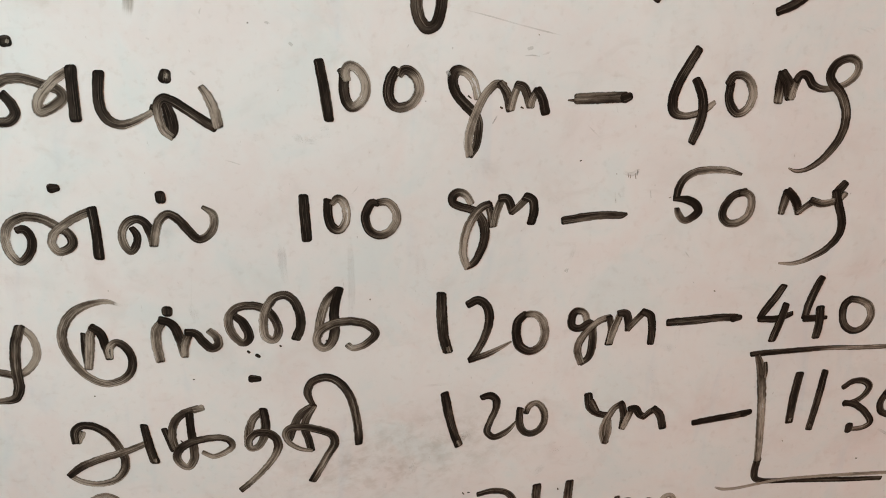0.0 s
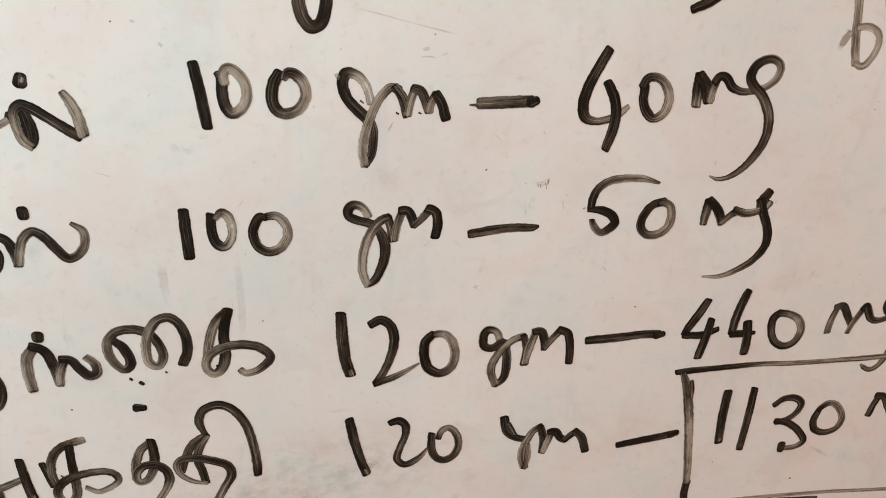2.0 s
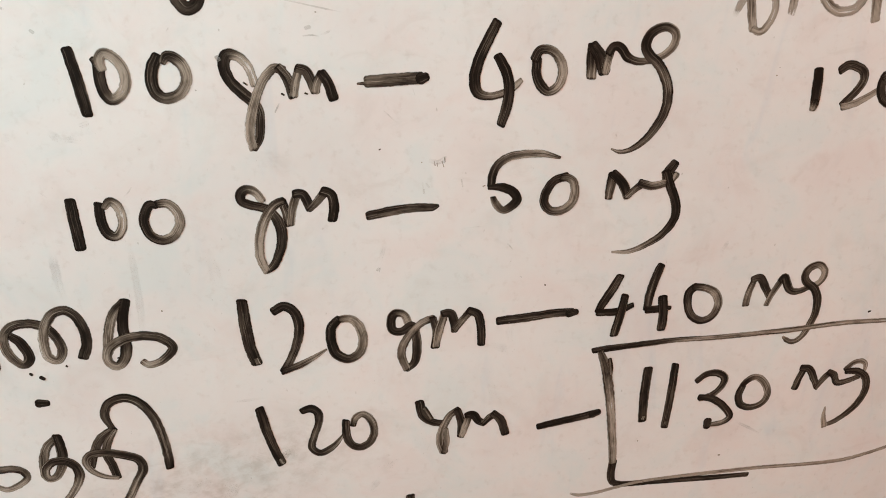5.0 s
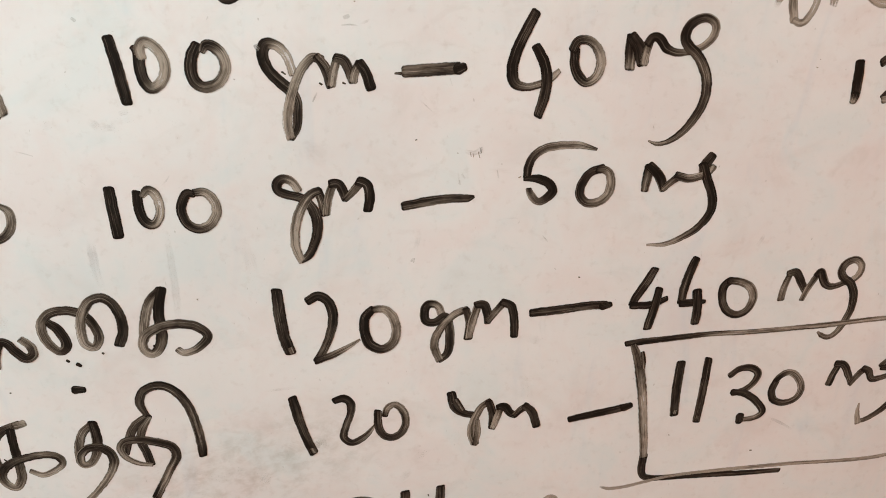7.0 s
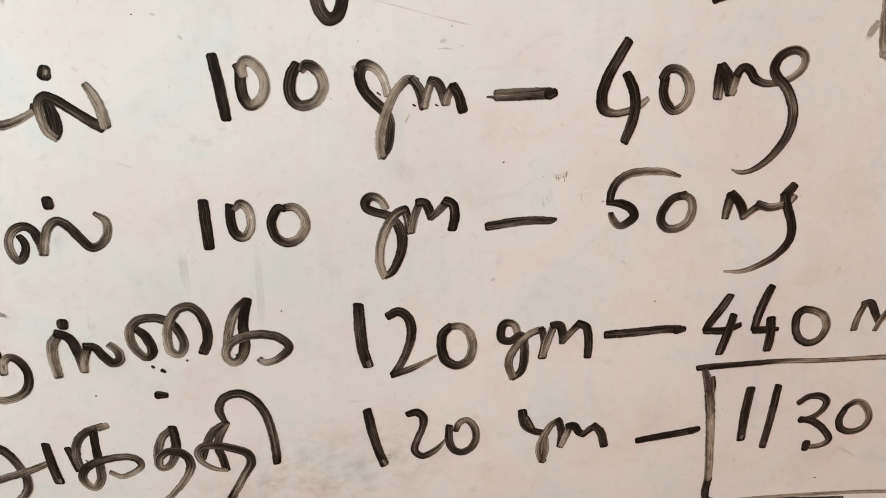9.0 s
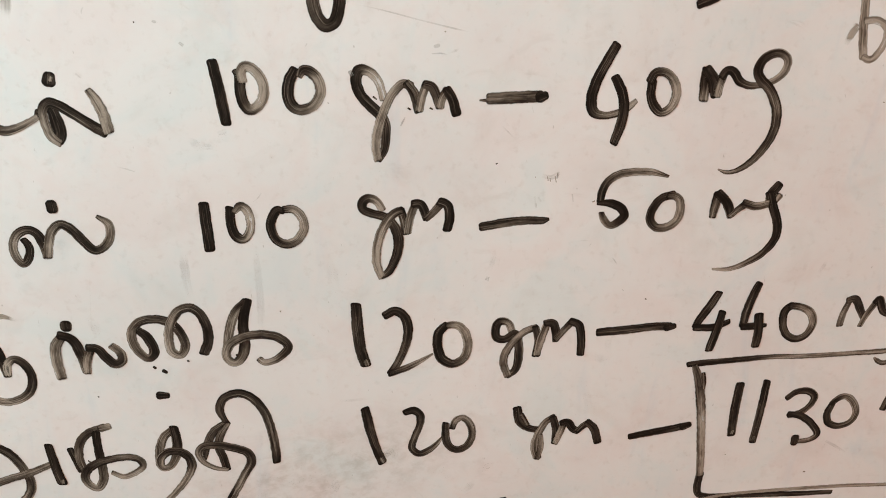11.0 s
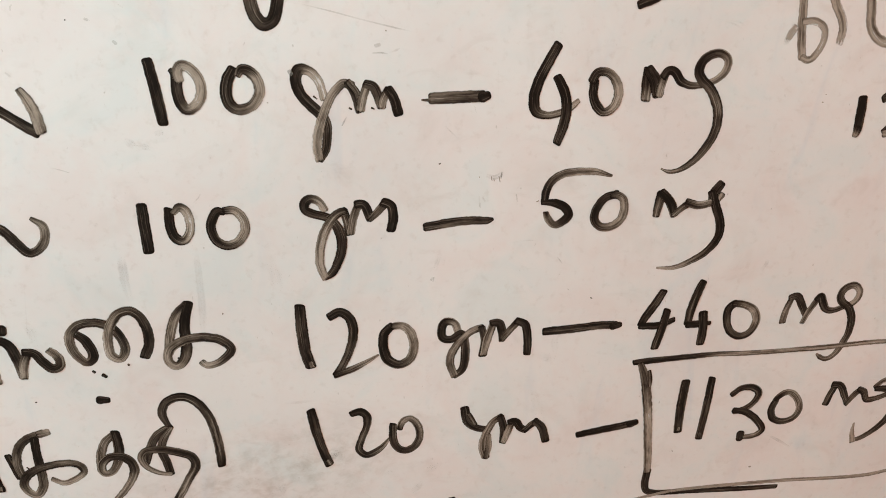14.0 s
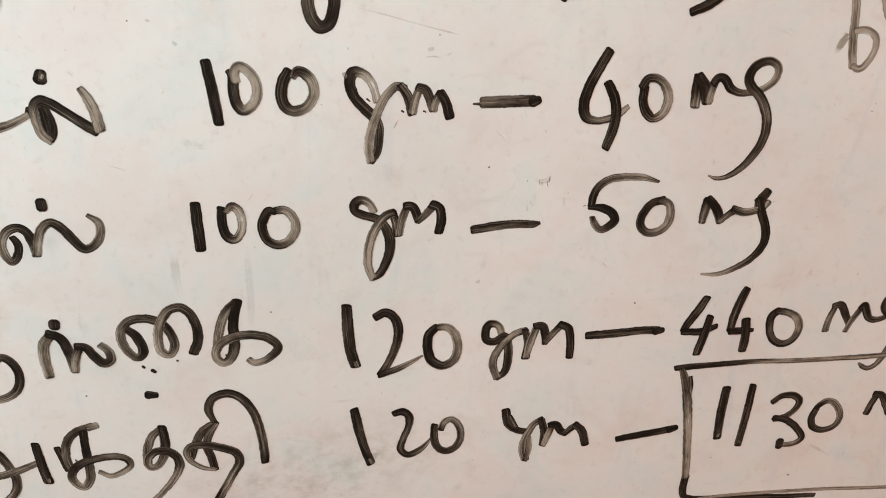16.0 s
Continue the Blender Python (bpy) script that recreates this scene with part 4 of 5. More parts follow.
character("letter", "handwritten letter in streaky black marker",
    line([-144, -73.7, -143.2, -79.4, -142.2, -85, -141.5, -87.8],
         [2.9, 3.3, 3.3, 3.3], [0.97, 0.97, 0.93, 0.92]),
    line([-141.4, -86.9, -141.3, -88],
         [1.2, 0.99], [0.59, 0.54]))
character("letter", "handwritten letter in streaky black marker",
    line([-137.6, -75.3, -136.5, -79.6, -135.3, -83.7],
         [2.4, 2.2, 1.9], [0.97, 0.95, 0.85]),
    line([-134, -83.7, -135.3, -78.5, -134.3, -72.8, -131.4, -69.4, -126.4, -67.3],
         [2.6, 3.1, 3.1, 2.9, 2.6], [0.65, 0.56, 0.72, 0.88, 0.75]),
    line([-127.5, -67.9, -124.9, -67.1],
         [2.8, 2.6], [0.5, 0.28]),
    line([-129.2, -69.6, -129.1, -75.3, -128.6, -82, -128.7, -87.2, -130.8, -90.4, -133.3, -88.9, -134.3, -85.5, -131.9, -81.9, -126.2, -79.6, -119.7, -78.9, -116.5, -80.3, -115.8, -82.4, -118.2, -84.6, -122.3, -86.3, -125.6, -84.6],
         [2.9, 2.9, 3.1, 3.1, 2.9, 2.9, 3.1, 3.1, 2.9, 2.7, 2.7, 2.4, 2.4, 2.2, 1.9], [0.95, 0.95, 0.82, 0.78, 0.42, 0.5, 0.78, 0.82, 0.78, 0.78, 0.87, 0.72, 0.42, 0.36, 0.5]))
character("letter", "handwritten letter in streaky black marker",
    line([-105.8, -69, -108.5, -71.6, -110.4, -76.9, -110.6, -82.1],
         [2.6, 2.9, 3.1, 2.9], [0.75, 0.62, 0.62, 0.62]),
    line([-105.3, -68.4, -104.7, -74.8, -105.4, -79.3, -107.8, -83.1, -109.9, -83.5, -110.5, -80.5, -108.2, -77.6, -104.4, -77.3, -101.5, -79.4, -100.7, -82.8, -102.1, -86.9, -106.1, -92.6, -110.2, -97.1, -113.6, -100.3],
         [3.2, 3.4, 2.9, 2.7, 2.7, 2.9, 2.9, 3.2, 3.2, 3.2, 2.7, 2.4, 2.4, 2.4], [0.97, 0.95, 0.82, 0.52, 0.5, 0.62, 0.87, 0.92, 0.92, 0.82, 0.52, 0.46, 0.46, 0.85]))
character("letter", "handwritten letter in streaky black marker",
    line([-96.8, -80.2, -95.4, -75, -92.7, -69.8, -88.6, -66.8],
         [2.4, 2.9, 2.9, 2.4], [0.95, 0.82, 0.82, 0.9]),
    line([-88.4, -67.4, -90.9, -71.4, -91.9, -75.6, -90.6, -80.1, -89.7, -84.5],
         [1.7, 2.7, 2.9, 2.9, 2.7], [0.62, 0.82, 0.82, 0.87, 0.92]),
    line([-89.5, -84.9, -93.7, -83.9, -97, -81.5, -98.3, -78.3, -96.9, -75.9, -92.6, -75.3, -87, -76.6, -82.6, -78.7, -81.7, -82, -84, -86.7, -86.9, -92.5, -89.3, -97.1],
         [1.5, 2, 2.2, 2.7, 2.9, 2.9, 3.2, 3.2, 3.2, 2.9, 2.9, 2.9], [0.5, 0.42, 0.42, 0.62, 0.82, 0.87, 0.87, 0.87, 0.82, 0.62, 0.55, 0.93]))
character("letter", "handwritten letter in streaky black marker",
    line([-89.1, -66.5, -90.7, -62.4, -89.9, -58.9, -87.3, -56.8, -83.8, -56.3, -80.3, -58.2, -76.8, -63.3, -74.7, -71.1, -73.8, -77.8, -73.6, -82.2],
         [1.9, 2.9, 2.9, 3.1, 3.1, 3.1, 3.1, 3.1, 3.1, 2.9], [0.85, 0.82, 0.8, 0.85, 0.87, 0.87, 0.82, 0.78, 0.78, 0.97]))
character("numeral", "handwritten numeral one in streaky black marker",
    line([-44.9, -63.4, -43.4, -70.6, -41.1, -78.6, -39.2, -83.8],
         [3.3, 3.3, 3, 3.3], [0.97, 0.9, 0.92, 0.92]),
    line([-39.7, -82.4, -38.8, -84],
         [1.4, 1.4], [0.59, 0.59]))
character("numeral", "handwritten numeral two in streaky black marker",
    line([-31.9, -65, -29.2, -64.2, -27.1, -66, -27, -69.8, -28.7, -74.8, -29.4, -78.9, -27, -81.1, -23.8, -79.8, -21, -77.1, -19.2, -74.3],
         [2.6, 3.3, 3.1, 2.6, 2.6, 2.6, 2.6, 2.6, 1.9, 0.7], [0.98, 0.98, 0.97, 0.75, 0.72, 0.87, 0.92, 0.75, 0.55, 0.45]))
character("numeral", "handwritten numeral zero in streaky black marker",
    line([-18.4, -69.8, -18.4, -74.6, -16.9, -78.6, -14.1, -80, -10.9, -78.2, -9.5, -73.9, -10.6, -69.7, -13.2, -67.4, -15.5, -68.9, -16.2, -71.4],
         [2.6, 2.8, 2.8, 2.8, 2.8, 2.8, 2.8, 2.6, 2.6, 2.1], [0.92, 0.87, 0.87, 0.87, 0.75, 0.58, 0.52, 0.36, 0.36, 0.9]))
character("letter", "handwritten letter in streaky black marker",
    line([5, -64.6, 6.2, -69.4, 8.7, -72, 12.5, -73],
         [3.1, 3.3, 2.8, 2.6], [0.9, 0.92, 0.95, 0.92]),
    line([6.7, -66.7, 9, -70.8],
         [1.5, 1.4], [0.64, 0.59]),
    line([13.2, -84, 12, -79.3, 13, -74.2, 15.1, -70, 17.6, -68.3],
         [3.1, 3.4, 2.9, 2.6, 2.6], [0.6, 0.52, 0.52, 0.65, 0.9]),
    line([13.8, -75.3, 14.1, -80, 13.2, -84.5],
         [1.7, 2.2, 1.9], [0.55, 0.6, 0.8]))
character("letter", "handwritten letter in streaky black marker",
    line([17.4, -68.5, 18.8, -73.1, 18.6, -78.3],
         [2.6, 2.9, 2.4], [0.92, 0.82, 0.92]),
    line([18.9, -78.5, 20.2, -74.3, 21.2, -71.1],
         [2.2, 2.6, 2.6], [0.52, 0.52, 0.8]),
    line([20.5, -70.6, 22.5, -70.2, 24.5, -73, 26.3, -74],
         [2.6, 3.1, 3.1, 2.4], [0.95, 0.97, 0.97, 0.9]),
    line([26.1, -74, 28.1, -71.9, 30.1, -70.6],
         [2.2, 2.6, 2.6], [0.88, 0.85, 0.87]),
    line([29.3, -70.6, 31.7, -72.9, 33.6, -78.4],
         [2.7, 3.1, 3.1], [0.92, 0.92, 0.97]))
character("dash", "handwritten dash in streaky black marker",
    line([44.8, -76.8, 52.5, -75.3, 59.7, -74, 63.3, -73.2],
         [2.7, 2.9, 2.9, 2.9], [0.95, 0.9, 0.9, 0.93]),
    line([63, -73.4, 64.9, -72.7],
         [3.2, 2.7], [0.97, 0.97]))
written_line("written_line", "cut-off line of black handwriting along the bottom")
character("letter", "handwritten letter in streaky black marker",
    line([-166.3, -107.3, -163.6, -103, -159.2, -101, -155.1, -102.8, -153, -107.9],
         [2.2, 2.2, 2.2, 2.2, 2.2], [0.4, 0.42, 0.4, 0.45, 0.5]))
character("numeral", "handwritten numeral seven in streaky black marker",
    line([-30.9, -105.2, -25.7, -103.9, -20.7, -104.8, -17.9, -108.4, -19.9, -115.6, -22.7, -123.2],
         [2.2, 2.7, 2.7, 2.7, 2.7, 2.7], [0.9, 0.82, 0.8, 0.75, 0.7, 0.7]))
character("numeral", "handwritten numeral four in streaky black marker",
    line([-9.7, -102.2, -9.6, -108.5, -9, -119.9],
         [3.5, 3.5, 3.5], [0.75, 0.72, 0.7]))
character("numeral", "handwritten numeral one in streaky black marker",
    line([2.2, -100.9, 2.1, -107.6, 2.4, -119.1],
         [3.2, 3.5, 3.5], [0.8, 0.72, 0.65]))
character("letter", "handwritten letter in streaky black marker",
    line([20.8, -108.3, 22.3, -113.5, 24, -120],
         [2.3, 2.5, 2.5], [0.8, 0.75, 0.7]),
    line([22.8, -110.4, 25.2, -109.5, 28, -113.7, 29.7, -120.2],
         [2.3, 2.5, 2.5, 2.5], [0.75, 0.7, 0.7, 0.7]),
    line([31, -113.8, 32.6, -109.8, 35.6, -112.7, 37.6, -120.6],
         [2.3, 2.5, 2.5, 2.5], [0.8, 0.75, 0.7, 0.7]),
    line([37.5, -114.1, 38.5, -109, 41, -108, 43.7, -111.7],
         [2, 2.3, 2.3, 2], [0.45, 0.4, 0.4, 0.4]))

# old specks, scratches and wiped ink
WRITING["line"] = whiteboard
character("speck", "tiny speck of dried black marker ink",
    line([-105.5, 56.7, -105.5, 56.6], [0.40, 0.40], [.9, .9]), material=INK)
character("speck", "tiny speck of dried black marker ink",
    line([-158.3, -62, -158.3, -62.2], [0.46, 0.46], [.9, .9]), material=INK)
character("speck", "tiny speck of dried black marker ink",
    line([-127, -56.4, -126.8, -56.4], [0.47, 0.47], [.9, .9]), material=INK)
character("speck", "tiny speck of dried black marker ink",
    line([-6.9, 18.7, -6.6, 18.9], [0.38, 0.38], [.9, .8]), material=INK)
character("speck", "tiny speck of dried black marker ink",
    line([43.6, -25.2, 43.9, -25.4], [0.48, 0.42], [.65, .65]), material=INK)
character("speck", "tiny speck of dried black marker ink",
    line([110.5, -93.9, 111, -93.9], [0.57, 0.54], [.65, .65]), material=INK)
character("speck", "tiny speck of dried black marker ink",
    line([79.9, -85.3, 80.2, -85.6], [0.35, 0.35], [.4, .4]), material=INK)
character("speck", "tiny speck of dried black marker ink",
    line([-70.5, -27.9, -70.5, -28.1], [0.46, 0.46], [.6, .6]), material=INK)
character("speck", "tiny speck of dried black marker ink",
    line([-1.9, -103.5, -1.8, -104.2], [0.52, 0.52], [.7, .7]), material=INK)
character("speck", "tiny speck of dried black marker ink",
    line([-36.7, -104.2, -36, -105], [0.51, 0.34], [.8, .8]), material=INK)
character("speck", "tiny speck of dried black marker ink",
    line([-34.7, -104.3, -34.2, -104.3], [0.51, 0.51], [.9, .9]), material=INK)
character("speck", "tiny speck of dried black marker ink",
    line([-32.9, 34.8, -32.3, 34.4], [0.57, 0.57], [.8, .8]), material=INK)
character("speck", "tiny speck of dried black marker ink",
    line([-26.7, 34.9, -26, 34.6], [0.57, 0.43], [.8, .8]), material=INK)
character("speck", "tiny speck of dried black marker ink",
    line([-42.7, 37.9, -41.8, 37.2], [0.56, 0.42], [.8, .5]), material=INK)
character("speck", "tiny speck of dried black marker ink",
    line([-132.6, -79.7, -131.6, -80.8], [0.48, 0.64], [.85, .8]), material=INK)
character("speck", "tiny speck of dried black marker ink",
    line([155.8, -40.6, 156.6, -40.4], [0.80, 0.64], [.95, .95]), material=INK)
character("speck", "tiny speck of dried black marker ink",
    line([109.5, 40.7, 109.6, 40.7], [0.28, 0.28], [.4, .4]), material=INK)
character("speck", "tiny speck of dried black marker ink",
    line([108.8, 38.4, 109.2, 38.3], [0.35, 0.28], [.35, .35]), material=INK)
character("scratch", "thin pale grey scratch in the enamel",
    line([-50.4, 62.9, -45.5, 62.3, -39, 61, -29, 58.7, -20.6, 56.9, -15.5, 55.9], [0.26, 0.34, 0.43, 0.43, 0.51, 0.17], [.06, .1, .26, .2, .3, .05]), material=GHOST_GREY)
character("scratch", "thin pale grey scratch in the enamel",
    line([-34.9, 29.8, -34.3, 31, -33.7, 32.2], [0.45, 0.53, 0.36], [.3, .35, .2]), material=GHOST_GREY)
character("scratch", "thin pale grey scratch in the enamel",
    line([-113.8, 17.3, -111.6, 16.7, -109.2, 15.9], [0.35, 0.44, 0.35], [.1, .22, .2]), material=GHOST_GREY)
character("scratch", "thin pale grey scratch in the enamel",
    line([-118.4, 58.6, -118.5, 59.3, -117.9, 60.1], [0.49, 0.41, 0.33], [.2, .25, .2]), material=GHOST_GREY)
character("scratch", "thin pale grey scratch in the enamel",
    line([-76.9, 7, -75.4, 8.4, -74.6, 9.7], [0.36, 0.45, 0.36], [.1, .22, .15]), material=GHOST_GREY)
character("scratch", "thin pale grey scratch in the enamel",
    line([-98.1, 8.7, -96.8, 7.5], [0.54, 0.36], [.15, .12]), material=GHOST_GREY)
character("scratch", "thin pale grey scratch in the enamel",
    line([5.4, 8.9, 5.8, 5.5], [0.47, 0.47], [.12, .16]), material=GHOST_GREY)
character("scratch", "thin pale grey scratch in the enamel",
    line([16.7, 9.4, 17.2, 7.1], [0.47, 0.47], [.25, .2]), material=GHOST_GREY)
character("scratch", "thin pale grey scratch in the enamel",
    line([-125.1, -16.3, -126.4, -33.6], [0.37, 0.37], [.08, .12]), material=GHOST_GREY)
character("scratch", "thin pale grey scratch in the enamel",
    line([-163.2, -14.7, -162.3, -13], [0.54, 0.36], [.2, .15]), material=GHOST_GREY)
character("smudge", "pale grey smear of wiped marker",
    line([7.5, 15.2, 9.9, 14.6, 11.6, 15.8], [1.49, 1.67, 1.49], [0.14, 0.27, 0.17]), material=GHOST_GREY)
character("smudge", "pale grey smear of wiped marker",
    line([11.6, 14.5, 11.9, 16.3], [0.74, 0.74], [0.31, 0.26]), material=GHOST_GREY)
character("smudge", "pale grey smear of wiped marker",
    line([-7.9, -18.1, -7.4, -17.3], [0.8, 0.8], [0.3, 0.2]), material=GHOST_GREY)
character("smudge", "pale grey smear of wiped marker",
    line([-11.2, -96.8, -9.4, -94.9, -8.1, -93], [2.56, 2.99, 2.14], [0.10, 0.17, 0.07]), material=GHOST_GREY)
character("smudge", "pale grey smear of wiped marker",
    line([-38, -81, -36.5, -79.5], [2.90, 2.49], [0.20, 0.10]), material=GHOST_GREY)
character("smudge", "pale grey smear of wiped marker",
    line([-64.6, -100.8, -64.2, -99.1], [1.68, 1.68], [0.17, 0.14]), material=GHOST_GREY)
character("smudge", "pale grey smear of wiped marker",
    line([-5.9, -87.8, -3.9, -87.1, -2.1, -85.5], [1.91, 2.12, 1.69], [0.07, 0.14, 0.07]), material=GHOST_GREY)
character("smudge", "pale grey smear of wiped marker",
    line([-72.6, -89.4, -68.7, -91.9, -62.8, -89], [2.90, 3.73, 2.90], [0.03, 0.10, 0.03]), material=GHOST_GREY)
character("smudge", "pale grey smear of wiped marker",
    line([73.9, 61.1, 76.8, 60.4, 80.3, 58.7], [0.54, 0.72, 0.54], [0.09, 0.17, 0.05]), material=GHOST_GREY)
character("smudge", "pale grey smear of wiped marker",
    line([100.2, -16.4, 101.4, -14.2, 101.6, -13.2], [1.31, 1.50, 1.13], [0.10, 0.20, 0.10]), material=GHOST_GREY)
character("smudge", "pale grey smear of wiped marker",
    line([73.9, 61.6, 78.4, 61, 80.8, 59.5], [0.50, 0.66, 0.50], [0.07, 0.15, 0.05]), material=GHOST_GREY)
character("smudge", "pale blue smear of wiped marker",
    line([-26.6, 50, -24.1, 50.2, -22.4, 49.9], [0.43, 0.52, 0.35], [0.2, 0.32, 0.14]), material=GHOST_BLUE)
character("smudge", "pale blue smear of wiped marker",
    line([-22, 50.3, -20, 51, -19.2, 51.5], [0.52, 0.87, 0.52], [0.1, 0.22, 0.1]), material=GHOST_BLUE)
character("smudge", "pale blue smear of wiped marker",
    line([-98, -7.8, -97.8, -12.5, -97.3, -20.1, -95.8, -25.9], [2.23, 2.97, 2.60, 2.23], [0.02, 0.22, 0.14, 0.02]), material=GHOST_BLUE)
character("smudge", "pale blue smear of wiped marker",
    line([-77.2, -5.8, -76.8, -12.4, -76.4, -25.9, -76.7, -40], [1.51, 2.26, 2.64, 1.89], [0.02, 0.13, 0.18, 0.02]), material=GHOST_BLUE)
character("smudge", "pale blue smear of wiped marker",
    line([-56.7, -8.5, -54.7, -16.2, -53.2, -22], [2.64, 4.16, 3.02], [0.04, 0.14, 0.04]), material=GHOST_BLUE)
character("smudge", "pale blue smear of wiped marker",
    line([-93.4, 25, -92.2, 24.2, -91, 22.5], [2.10, 2.81, 2.10], [0.10, 0.18, 0.06]), material=GHOST_BLUE)
character("smudge", "pale blue smear of wiped marker",
    line([-106.4, 24.8, -104.5, 24, -102.9, 24.5], [2.09, 2.79, 2.09], [0.06, 0.14, 0.06]), material=GHOST_BLUE)
character("smudge", "pale blue smear of wiped marker",
    line([27.3, -45.2, 31.4, -46.4, 34.5, -47.1], [2.86, 3.67, 2.45], [0.06, 0.14, 0.04]), material=GHOST_BLUE)
character("smudge", "pale blue smear of wiped marker",
    line([33.9, -36.7, 33.2, -41, 34.6, -47.5], [2.03, 2.84, 2.44], [0.04, 0.12, 0.04]), material=GHOST_BLUE)
character("smudge", "pale blue smear of wiped marker",
    line([116.3, -81.2, 119.7, -83.1, 124.3, -86], [1.04, 1.25, 0.83], [0.16, 0.24, 0.12]), material=GHOST_BLUE)
character("smudge", "pale blue smear of wiped marker",
    line([-126.7, -29.7, -125.1, -32.6, -124.6, -37.6], [2.63, 3.38, 2.25], [0.06, 0.16, 0.04]), material=GHOST_BLUE)
character("smudge", "pale blue smear of wiped marker",
    line([26.5, -54, 28.8, -63, 31.8, -72.2], [2.50, 3.33, 2.50], [0.04, 0.10, 0.04]), material=GHOST_BLUE)
character("smudge", "pale blue smear of wiped marker",
    line([-149.3, -1.8, -152.6, -2.7], [1.78, 1.78], [0.08, 0.10]), material=GHOST_BLUE)
character("smudge", "pale grey smear of wiped marker",
    line([-80.3, -85.7, -75.5, -88.6, -69.6, -91.1], [2.06, 2.89, 2.06], [.05, .12, .04]), material=GHOST_GREY)
character("smudge", "pale grey smear of wiped marker",
    line([-69.6, -91.1, -62.8, -88.5, -57, -87.7], [1.66, 2.49, 1.66], [.04, .1, .04]), material=GHOST_GREY)
character("smudge", "pale grey smear of wiped marker",
    line([-61.1, -79.3, -55.3, -80.6, -49.5, -79.1], [2.47, 3.29, 2.06], [.03, .08, .03]), material=GHOST_GREY)
character("smudge", "pale grey smear of wiped marker",
    line([-88.1, -97.1, -80.3, -95.5, -70.5, -96.8], [2.92, 4.16, 2.92], [.03, .08, .03]), material=GHOST_GREY)
character("smudge", "pale grey smear of wiped marker",
    line([-56.8, -95.3, -54.8, -93.5, -54.3, -91.1], [2.93, 3.77, 2.51], [.05, .16, .05]), material=GHOST_GREY)
character("smudge", "pale grey smear of wiped marker",
    line([-31.2, -87.1, -25.1, -88.7, -19.2, -86.9], [2.10, 2.94, 2.10], [.03, .07, .03]), material=GHOST_GREY)
character("smudge", "pale grey smear of wiped marker",
    line([4.6, -62.6, 7, -78.7, 8.7, -88.2], [2.10, 2.52, 2.10], [.03, .06, .03]), material=GHOST_GREY)
character("smudge", "pale blue smear of wiped marker",
    line([-119.1, -33.7, -117.8, -41.7, -116.3, -45.8], [3.81, 5.33, 3.43], [.04, .09, .03]), material=GHOST_BLUE)
character("smudge", "pale blue smear of wiped marker",
    line([-127.9, 35.8, -125, 32.6, -122.9, 29.4], [2.73, 3.75, 2.39], [.03, .07, .02]), material=GHOST_BLUE)
character("smudge", "pale blue smear of wiped marker",
    line([-86.9, 25.1, -83.6, 25.9, -80.3, 25.3], [2.46, 3.16, 2.11], [.04, .10, .03]), material=GHOST_BLUE)
character("smudge", "pale blue smear of wiped marker",
    line([-33.4, 51.2, -30, 50.4], [1.39, 1.39], [.05, .05]), material=GHOST_BLUE)
character("smudge", "pale blue smear of wiped marker",
    line([-100.8, 48.4, -97.8, 46.1, -96.3, 43], [2.37, 3.38, 2.03], [.02, .06, .02]), material=GHOST_BLUE)
character("smudge", "pale blue smear of wiped marker",
    line([-107.4, 0.4, -105.9, -5.1, -104.4, -10.6], [3.27, 4.37, 2.55], [.03, .07, .02]), material=GHOST_BLUE)
character("smudge", "pale grey smear of wiped marker",
    line([-138.4, 47.6, -138, 47], [1.65, 1.49], [.10, .10]), material=GHOST_GREY)
character("smudge", "pale grey smear of wiped marker",
    line([-104, 0.4, -103.5, 0.8], [1.08, 1.08], [.14, .12]), material=GHOST_GREY)
character("speck", "short dark tick of dried black marker ink",
    line([5.1, 14.8, 5.2, 14.7], [0.31, 0.31], [0.22, 0.22]), material=INK)
character("speck", "short dark tick of dried black marker ink",
    line([8.7, 15.0, 9.0, 13.7], [0.25, 0.25], [0.2, 0.2]), material=INK)
character("speck", "short dark tick of dried black marker ink",
    line([9.5, 14.5, 9.7, 13.5], [0.27, 0.27], [0.2, 0.2]), material=INK)
character("speck", "short dark tick of dried black marker ink",
    line([11.0, 15.0, 11.5, 13.2], [0.29, 0.29], [0.22, 0.22]), material=INK)
character("speck", "short dark tick of dried black marker ink",
    line([11.6, 16.0, 11.9, 14.7], [0.23, 0.23], [0.19, 0.19]), material=INK)
character("scratch", "thin pale grey scratch in the enamel",
    line([6.5, 8.5, 7.3, 7.3], [0.6, 0.6], [0.19, 0.19]), material=GHOST_GREY)
character("scratch", "thin pale grey scratch in the enamel",
    line([5.8, 6.7, 6.0, 5.3], [0.5, 0.5], [0.19, 0.19]), material=GHOST_GREY)
character("speck", "short dark tick of dried black marker ink",
    line([23.1, 7.1, 23.7, 7.4], [0.38, 0.38], [0.26, 0.26]), material=INK)
character("scratch", "thin pale grey scratch in the enamel",
    line([31.2, -11.0, 32.1, -12.0, 33.1, -13.3], [0.45, 0.45, 0.45], [0.11, 0.28, 0.11]), material=GHOST_GREY)
character("speck", "short dark tick of dried black marker ink",
    line([-7.0, -17.3, -7.3, -18.6], [0.38, 0.38], [0.13, 0.13]), material=INK)
character("smudge", "pale blue smear of wiped marker",
    line([-5.5, -8.9, -6.3, -12.3, -6.9, -15.0], [1.6, 1.6, 1.6], [0.07, 0.18, 0.07]), material=GHOST_BLUE)
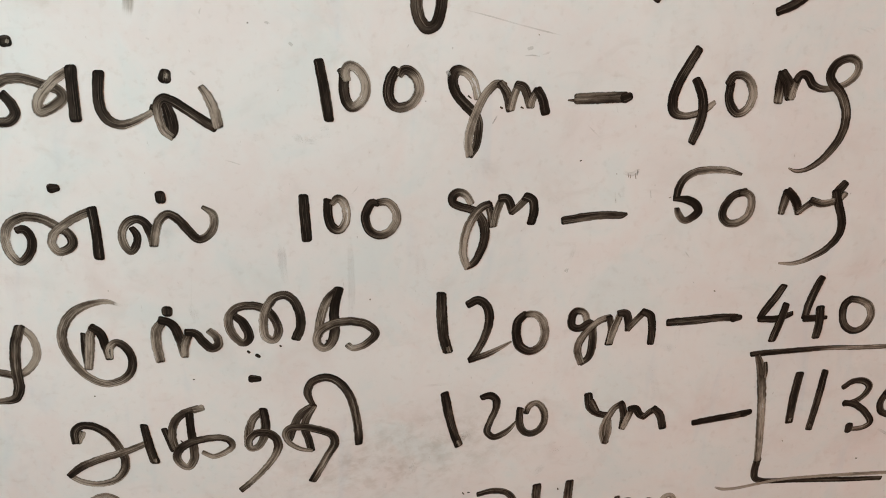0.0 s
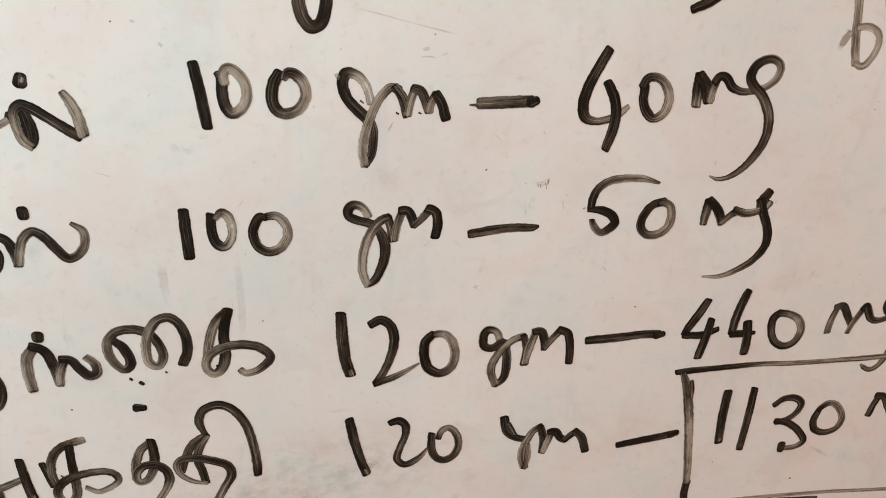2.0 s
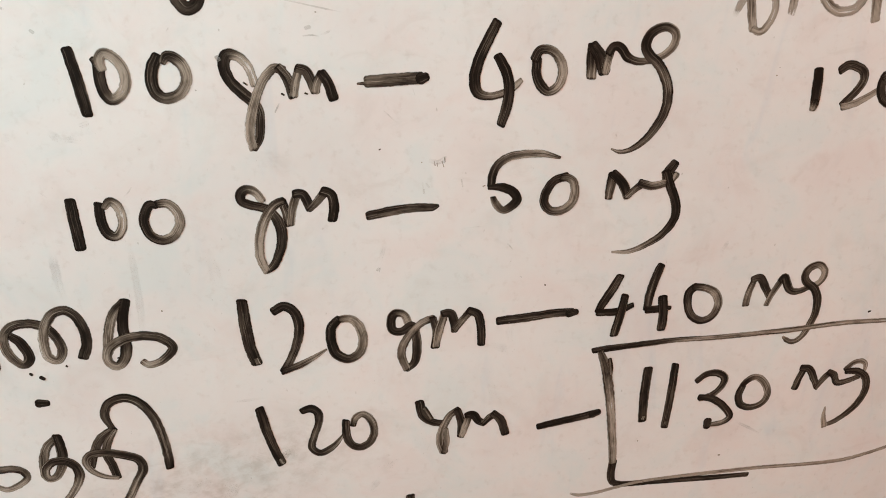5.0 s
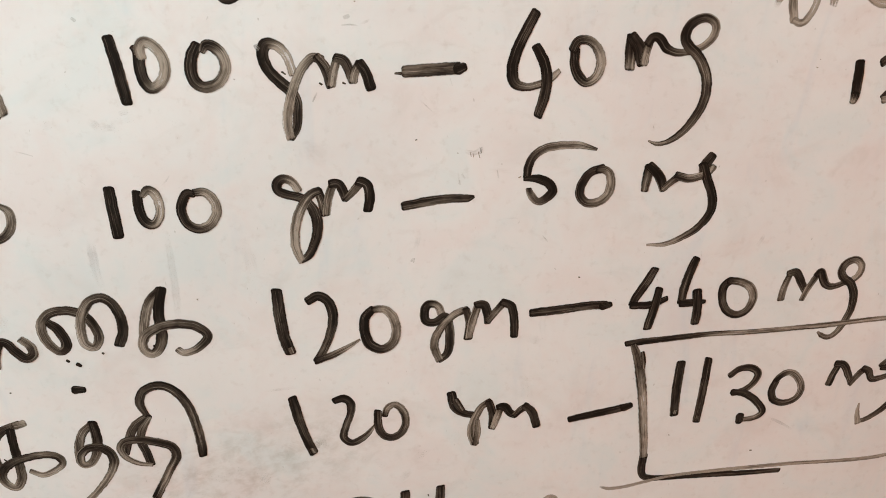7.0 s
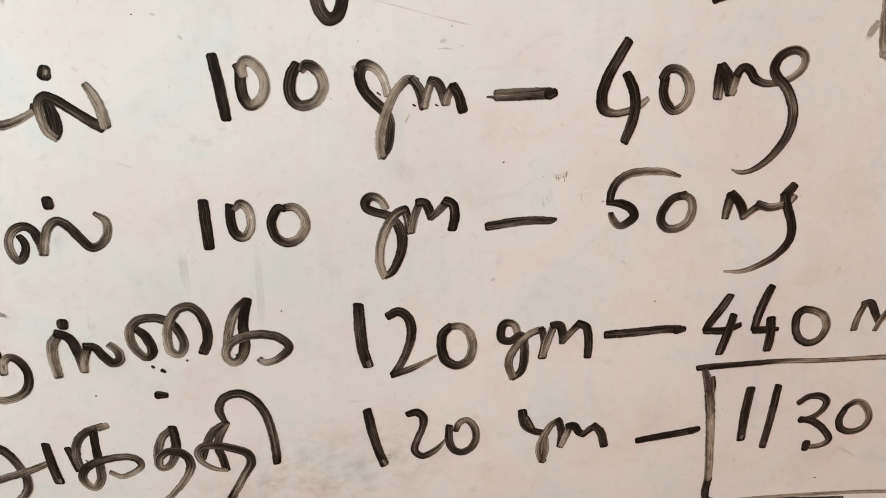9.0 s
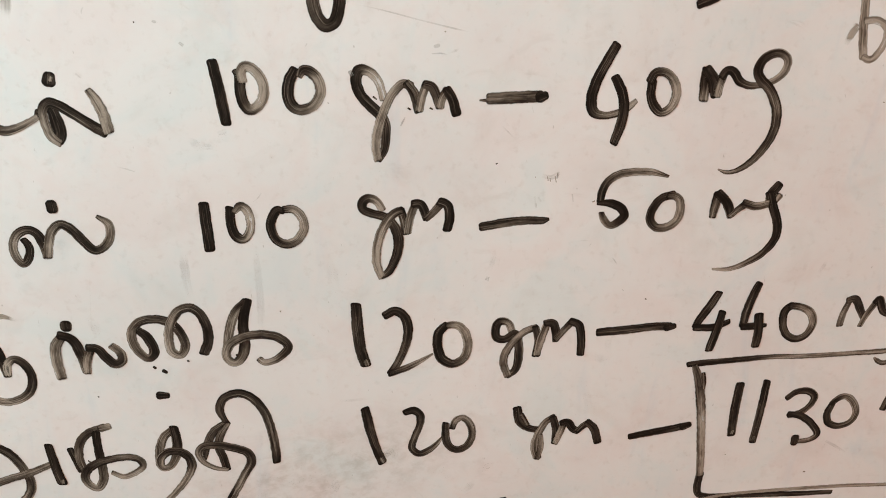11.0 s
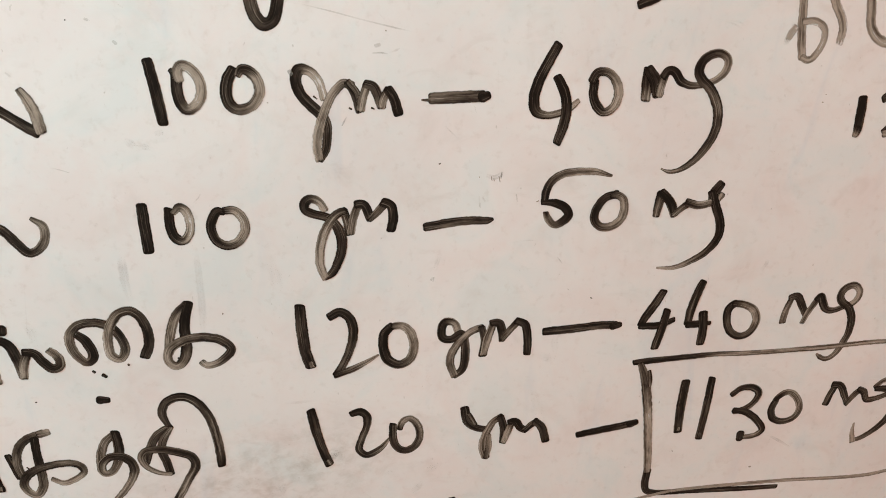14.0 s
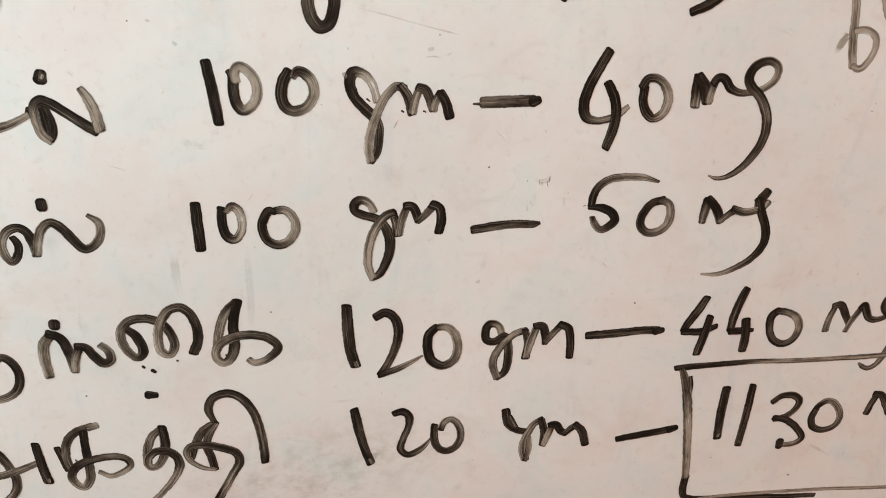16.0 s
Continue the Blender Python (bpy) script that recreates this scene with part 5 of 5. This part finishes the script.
character("scratch", "thin pale grey scratch in the enamel",
    line([18.8, -5.6, 22.0, -5.3, 23.9, -5.5], [0.5, 0.5, 0.5], [0.062, 0.15, 0.062]), material=GHOST_GREY)
character("speck", "short dark tick of dried black marker ink",
    line([35.7, -21.9, 36.2, -22.4], [0.31, 0.31], [0.11, 0.11]), material=INK)
character("smudge", "pale grey smear of wiped marker",
    line([-49.1, 44.6, -48.7, 43.9], [1.3, 1.3], [0.4, 0.4]), material=GHOST_GREY)
character("speck", "short dark tick of dried black marker ink",
    line([-55.3, 36.0, -55.1, 35.9], [0.38, 0.38], [0.15, 0.15]), material=INK)
character("scratch", "thin pale grey scratch in the enamel",
    line([-5.7, 29.9, -4.1, 28.4, -1.9, 26.4], [0.4, 0.4, 0.4], [0.099, 0.25, 0.099]), material=GHOST_GREY)
character("scratch", "thin pale grey scratch in the enamel",
    line([-26.1, 61.7, -24.3, 59.8, -22.4, 57.7], [0.35, 0.35, 0.35], [0.056, 0.14, 0.056]), material=GHOST_GREY)
character("scratch", "thin pale grey scratch in the enamel",
    line([8.4, 49.9, 8.9, 42.4, 9.5, 33.7], [0.35, 0.35, 0.35], [0.037, 0.087, 0.037]), material=GHOST_GREY)
character("scratch", "thin pale grey scratch in the enamel",
    line([2.5, 35.8, 3.1, 33.9], [0.35, 0.35], [0.15, 0.15]), material=GHOST_GREY)
character("speck", "short dark tick of dried black marker ink",
    line([-23.2, 56.1, -23.0, 56.0], [0.35, 0.35], [0.22, 0.22]), material=INK)
character("smudge", "pale grey smear of wiped marker",
    line([-25.8, 52.0, -24.9, 52.3], [1.2, 1.2], [0.25, 0.25]), material=GHOST_GREY)
character("scratch", "thin pale grey scratch in the enamel",
    line([-133.0, 51.7, -132.3, 51.3], [0.5, 0.5], [0.19, 0.19]), material=GHOST_GREY)
character("scratch", "thin pale grey scratch in the enamel",
    line([-121.7, 42.9, -120.7, 41.9], [0.5, 0.5], [0.19, 0.19]), material=GHOST_GREY)
character("smudge", "pale grey smear of wiped marker",
    line([-100.6, 57.0, -100.0, 56.8], [0.8, 0.8], [0.28, 0.28]), material=GHOST_GREY)
character("smudge", "pale grey smear of wiped marker",
    line([-94.1, 51.5, -93.5, 51.0], [0.9, 0.9], [0.28, 0.28]), material=GHOST_GREY)
character("smudge", "pale blue smear of wiped marker",
    line([-90.6, 23.1, -88.5, 23.6, -86.5, 23.0], [2.4, 2.4, 2.4], [0.08, 0.2, 0.08]), material=GHOST_BLUE)
character("smudge", "pale blue smear of wiped marker",
    line([-85.2, 27.1, -83.8, 27.6], [1.6, 1.6], [0.14, 0.14]), material=GHOST_BLUE)
character("scratch", "thin pale grey scratch in the enamel",
    line([-92.1, 60.9, -90.9, 60.2], [0.45, 0.45], [0.12, 0.12]), material=GHOST_GREY)
character("smudge", "pale grey smear of wiped marker",
    line([-52.9, -60.0, -49.3, -59.9, -42.8, -59.3], [1.1, 1.1, 1.1], [0.06, 0.16, 0.06]), material=GHOST_GREY)
character("smudge", "pale grey smear of wiped marker",
    line([-37.2, -78.0, -35.9, -81.1, -38.0, -82.5], [4.5, 4.5, 4.5], [0.07, 0.17, 0.07]), material=GHOST_GREY)
character("smudge", "pale grey smear of wiped marker",
    line([-56.9, -89.8, -55.2, -92.5, -56.1, -95.0], [4.5, 4.5, 4.5], [0.06, 0.15, 0.06]), material=GHOST_GREY)
character("smudge", "pale grey smear of wiped marker",
    line([-51.8, -82.5, -48.5, -84.1, -45.9, -85.7], [3.2, 3.2, 3.2], [0.05, 0.13, 0.05]), material=GHOST_GREY)
character("smudge", "pale grey smear of wiped marker",
    line([-8.3, -86.7, -4.8, -87.8, -3.2, -85.8], [3.5, 3.5, 3.5], [0.04, 0.11, 0.04]), material=GHOST_GREY)
character("smudge", "pale grey smear of wiped marker",
    line([-19.5, -88.3, -16.8, -90.5], [3.0, 3.0], [0.09, 0.09]), material=GHOST_GREY)
